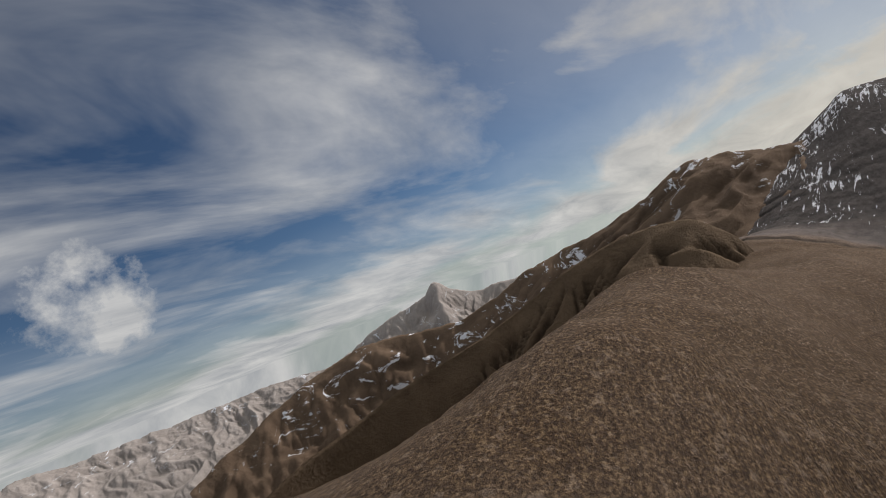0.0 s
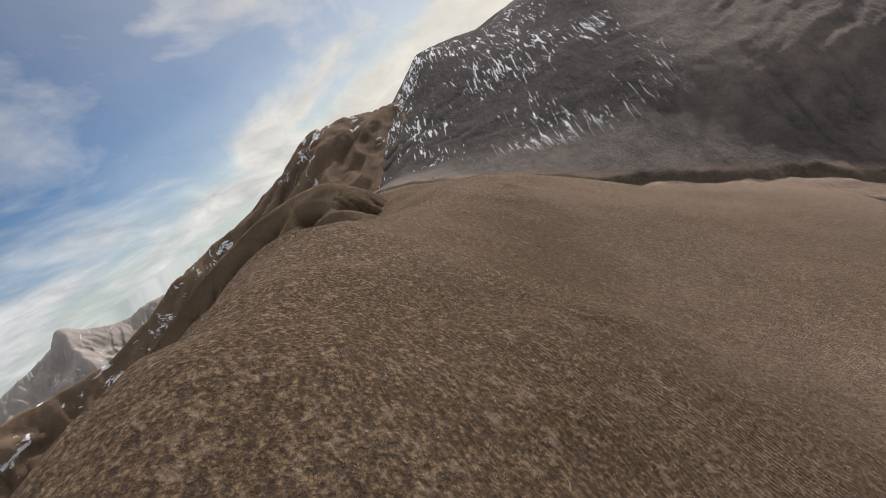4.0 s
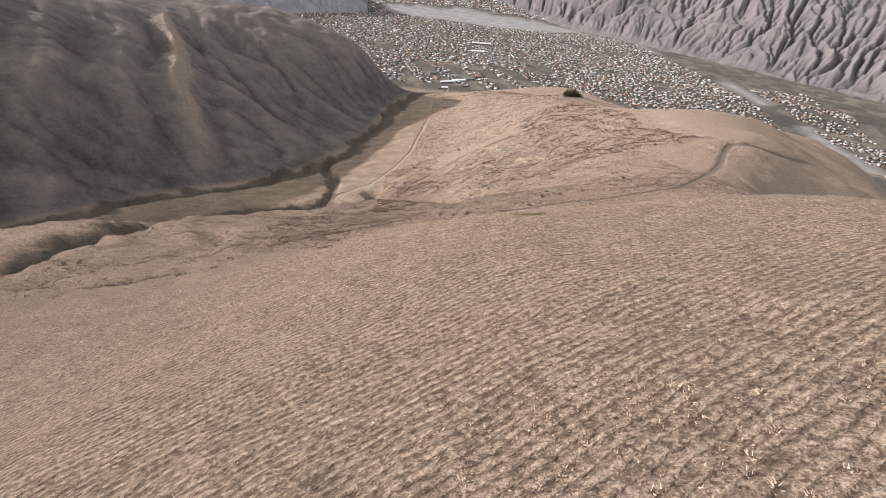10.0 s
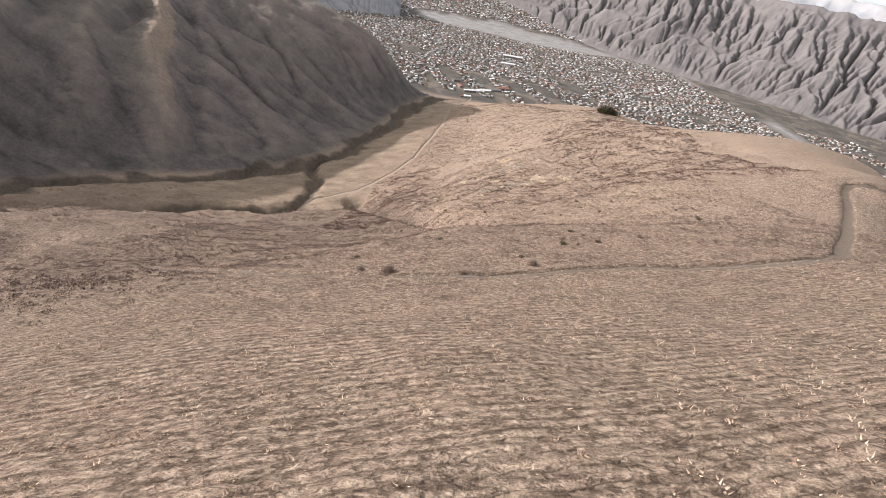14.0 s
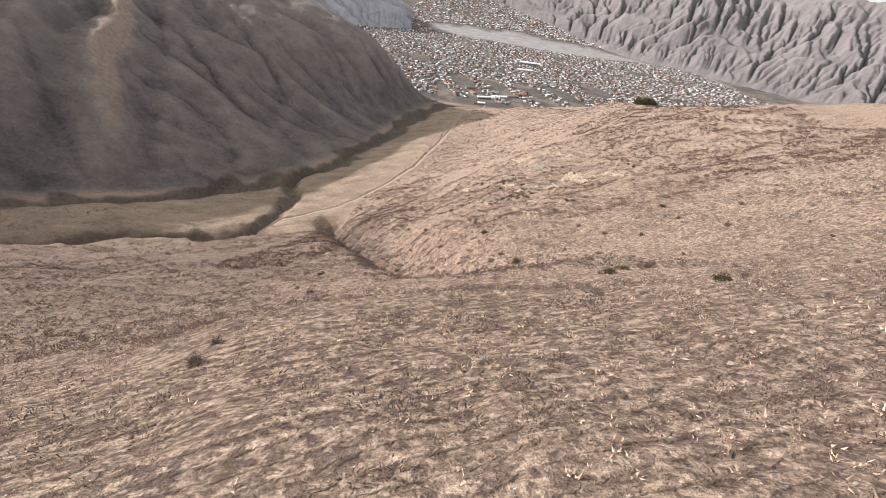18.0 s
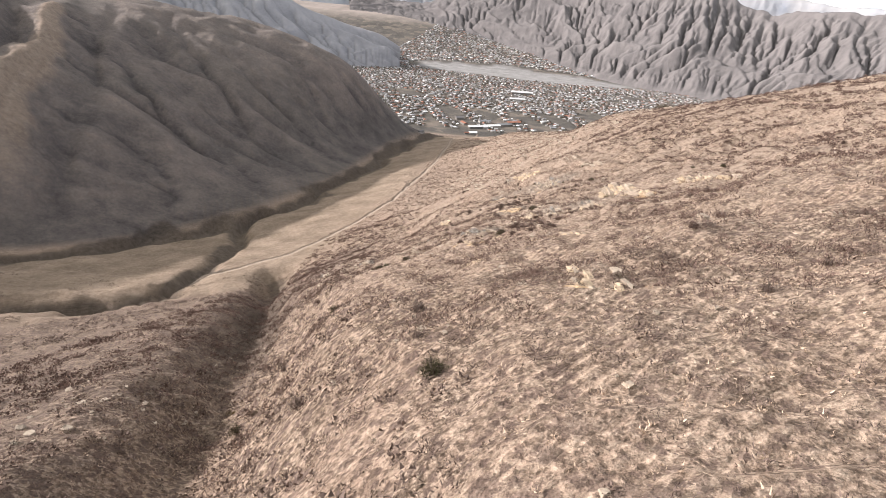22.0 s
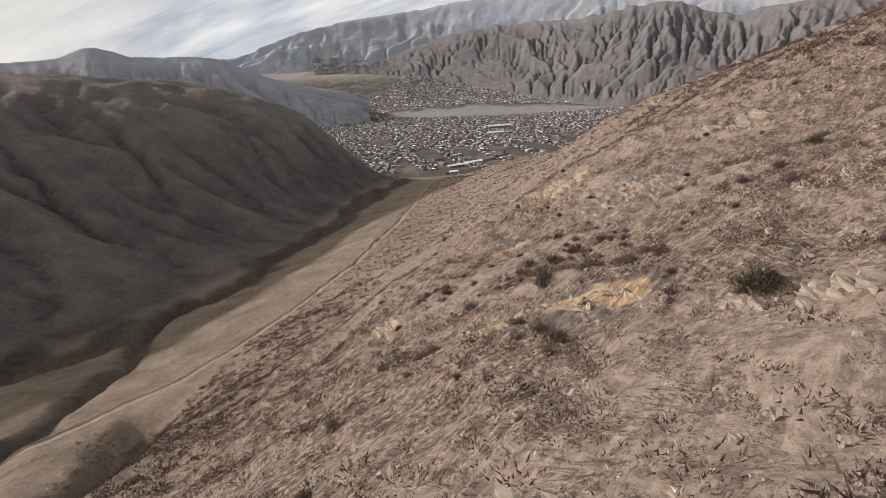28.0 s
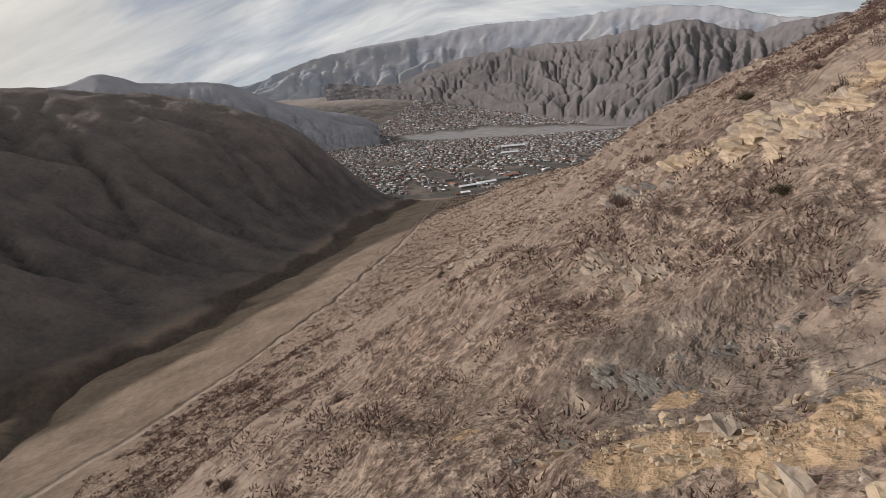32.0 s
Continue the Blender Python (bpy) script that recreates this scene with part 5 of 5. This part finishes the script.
for x, y, long_, turn, count, size, kinds_ in [(54, 210, 11, 115, 20, 1.5, "yp"), (46, 203, 9, 110, 18, 1.2, "pg"), (36, 198, 9, 105, 16, 1.1, "pg"), (27, 184, 7, 100, 12, 0.8, "yp"), (66, 183, 12, 120, 18, 1.5, "yyp"), (55, 191, 9, 115, 14, 1.2, "yp"),
                                               (17, 176, 12, 160, 18, 0.8, "pg"), (6, 203, 12, 150, 18, 0.9, "pg"), (8, 258, 8, 120, 14, 1.1, "yp"), (8, 268, 6, 110, 12, 1.1, "yp"), (20, 229, 8, 140, 12, 0.45, "yp"), (28, 223, 9, 150, 14, 0.45, "pyg"),
                                               (30, 270, 7, 115, 14, 0.45, "yp"), (49, 270, 10, 115, 18, 1.1, "pg"), (44, 274, 8, 110, 14, 0.9, "pg"), (28, 277.5, 9, 165, 26, 0.26, "yyg"), (33, 279.5, 7, 150, 24, 0.28, "gg"), (41, 296, 7, 110, 16, 1.0, "yp"), (45, 293, 6, 110, 12, 1.0, "y"),
                                               (35, 300, 6, 105, 12, 0.9, "pg"), (24, 139, 6, 120, 10, 0.35, "yp"), (20, 107, 6, 120, 12, 0.6, "yp"), (13, 163, 6, 130, 12, 0.5, "y"), (63, 272, 10, 115, 14, 1.2, "p"), (60, 300, 12, 110, 14, 1.2, "p"), (56, 330, 10, 105, 12, 1.2, "p"),
                                               (53, 208, 9, 115, 22, 1.3, "yyp"), (51, 199, 9, 115, 20, 1.2, "yp"), (42, 188.5, 8, 120, 18, 1.1, "pyp"), (37, 182, 8, 120, 18, 0.9, "pyp"), (30, 177.5, 7, 125, 16, 0.8, "yp"), (20, 174.5, 8, 165, 22, 0.5, "p"), (17, 161.5, 5, 140, 16, 0.35, "yp"), (25, 136, 5, 120, 12, 0.35, "yp"), (12, 134, 3, 120, 8, 0.35, "y"), (33, 211, 7, 115, 14, 0.7, "p"), (49, 232, 6, 115, 12, 0.8, "yp"), (31, 290, 6, 110, 12, 0.8, "p"), (0, 181, 8, 130, 16, 0.7, "p"), (-13, 202, 8, 130, 18, 0.8, "pg"), (-28, 216, 7, 130, 14, 0.8, "pg"), (67, 195, 9, 115, 16, 1.2, "yp"), (21, 230, 6, 100, 9, 0.38, "yp"), (26, 222, 6, 95, 9, 0.38, "yp"), (29, 221, 6, 95, 9, 0.38, "py"), (24, 225, 5, 100, 9, 0.38, "yp"), (30, 227, 3, 120, 8, 0.4, "y"), (41, 296, 7, 115, 14, 0.7, "yp"), (48, 269, 7, 115, 14, 0.8, "p"), (28, 276, 4, 160, 26, 0.22, "y"), (29, 275, 4, 160, 26, 0.22, "yy"), (31, 274, 4, 160, 22, 0.2, "y"), (28, 281, 3, 130, 18, 0.28, "g"), (29, 280, 3, 120, 18, 0.28, "gg"), (21, 283, 3, 160, 14, 0.14, "y"), (39, 298, 6, 110, 16, 0.9, "y"), (41, 295, 7, 110, 16, 0.9, "yp"), (36, 306, 6, 110, 14, 0.7, "p"), (42, 293, 5, 110, 12, 0.8, "y"), (26, 278, 2, 160, 8, 0.15, "y"), (32, 275, 3, 150, 14, 0.18, "yg")]:
    outcrop(x, y, long_, turn, count, size, kinds_, "broken %s rock ledge in the dry slope" % ("yellow" if kinds_[0] == "y" else "pale grey"))

# Loose stones.
def pebble(seed):
    me = block_mesh(seed, 0.18)
    v = np.array([p.co[:] for p in me.vertices])
    f = np.array([p.vertices[:] for p in me.polygons])
    return v, f


stones = [pebble(200 + k) for k in range(4)]
scatter("loose_stones", stones, sow(5200, -60, 90, -70, 340, 0.06, 0.42, lambda x, y: np.clip(0.3 + 0.8 * fbm(x / 14, y / 14, 2, 95), 0.03, 1) * (line_dist(x, y, TRACK_UP)[0] > 1.2), 0.1), pale_rock, "pale loose stones on the slope and beside the track", "stones")
scatter("loose_stones", stones, sow(900, -60, 60, -72, -40, 0.06, 0.28, lambda x, y: smooth(4.5, 2.6, line_dist(x, y, TRACK_UP)[0]), 0.1), pale_rock, "pale stones along the edge of the dirt track", "stones")
scatter("loose_stones", stones, sow(5200, -40, 130, 100, 350, 0.2, 0.9, lambda x, y: np.clip(0.1 + 1.0 * fbm(x / 18, y / 10, 3, 97), 0, 1), 0.15), pale_rock, "pale broken rocks half sunk in the slope", "stones")
scatter("far_boulders", stones, sow(6500, 0, 220, 330, 1000, 0.5, 3.0, lambda x, y: np.clip(0.2 + 0.9 * fbm(x / 40, y / 25, 3, 96), 0, 1) * (x > glide(y, [p[0] for p in SHOULDER], [p[1] for p in SHOULDER])), 0.2), pale_rock, "pale rocks and ledges on the far slope", "rocks")


# Farm sheds at the mouth of the valley.
def shed(x, y, turn, long_, deep, tall, roof, label):
    base = new("farm_shed")
    base.matrix_world = pose(x, y, float(height(np.array([x]), np.array([y]))[0]), 0, 0, turn)
    a, b = long_ / 2, deep / 2
    bm = bmesh.new()
    bmesh.ops.create_cube(bm, size=1.0, matrix=Matrix.Translation((0, 0, tall / 2 - 0.5)) @ Matrix.Diagonal((long_, deep, tall + 1, 1)))
    wm = bpy.data.meshes.new("wall")
    bm.to_mesh(wm)
    bm.free()
    wm.materials.append(wall_mat)
    new("wall", wm).parent = base
    rm = bpy.data.meshes.new("roof")
    e = 0.6
    rm.from_pydata([(-a - e, -b - e, tall), (a + e, -b - e, tall), (a + e, b + e, tall), (-a - e, b + e, tall), (-a - e, 0, tall + deep * 0.25), (a + e, 0, tall + deep * 0.25)], [], [(0, 1, 5, 4), (2, 3, 4, 5), (1, 2, 5), (3, 0, 4), (3, 2, 1, 0)])
    rm.materials.append(roof)
    new("roof", rm).parent = base
    for k in range(3):
        dm = bpy.data.meshes.new("window")
        wx = -a + long_ * (k + 0.5) / 3
        dm.from_pydata([(wx - 0.7, -b - 0.05, 1.0), (wx + 0.7, -b - 0.05, 1.0), (wx + 0.7, -b - 0.05, 2.2), (wx - 0.7, -b - 0.05, 2.2)], [], [(0, 1, 2, 3)])
        dm.materials.append(roof_mats[3])
        new("window", dm).parent = base
    return tagged(base, label, "shed", "farm sheds")


for x, y, turn, long_, deep, tall, k in [(50, 1200, 15, 16, 8, 3.5, 1), (36, 1192, 15, 9, 7, 3, 2), (62, 1262, 25, 46, 9, 4, 1), (95, 1285, 25, 40, 9, 4, 1), (125, 1310, 25, 36, 9, 4, 0), (30, 1290, 115, 22, 9, 4, 2), (150, 1345, 25, 34, 9, 4, 2), (80, 1330, 25, 30, 8, 4, 0), (20, 1340, 25, 20, 9, 5, 3), (-48, 975, 60, 12, 7, 3, 3), (220, 1862, 5, 70, 16, 9, 1), (190, 1700, 8, 46, 12, 7, 1)]:
    shed(x, y, turn, long_, deep, tall, roof_mats[k], "farm shed with a %s roof by the town" % ("grey sheet", "white sheet", "rust-red", "dark")[k])
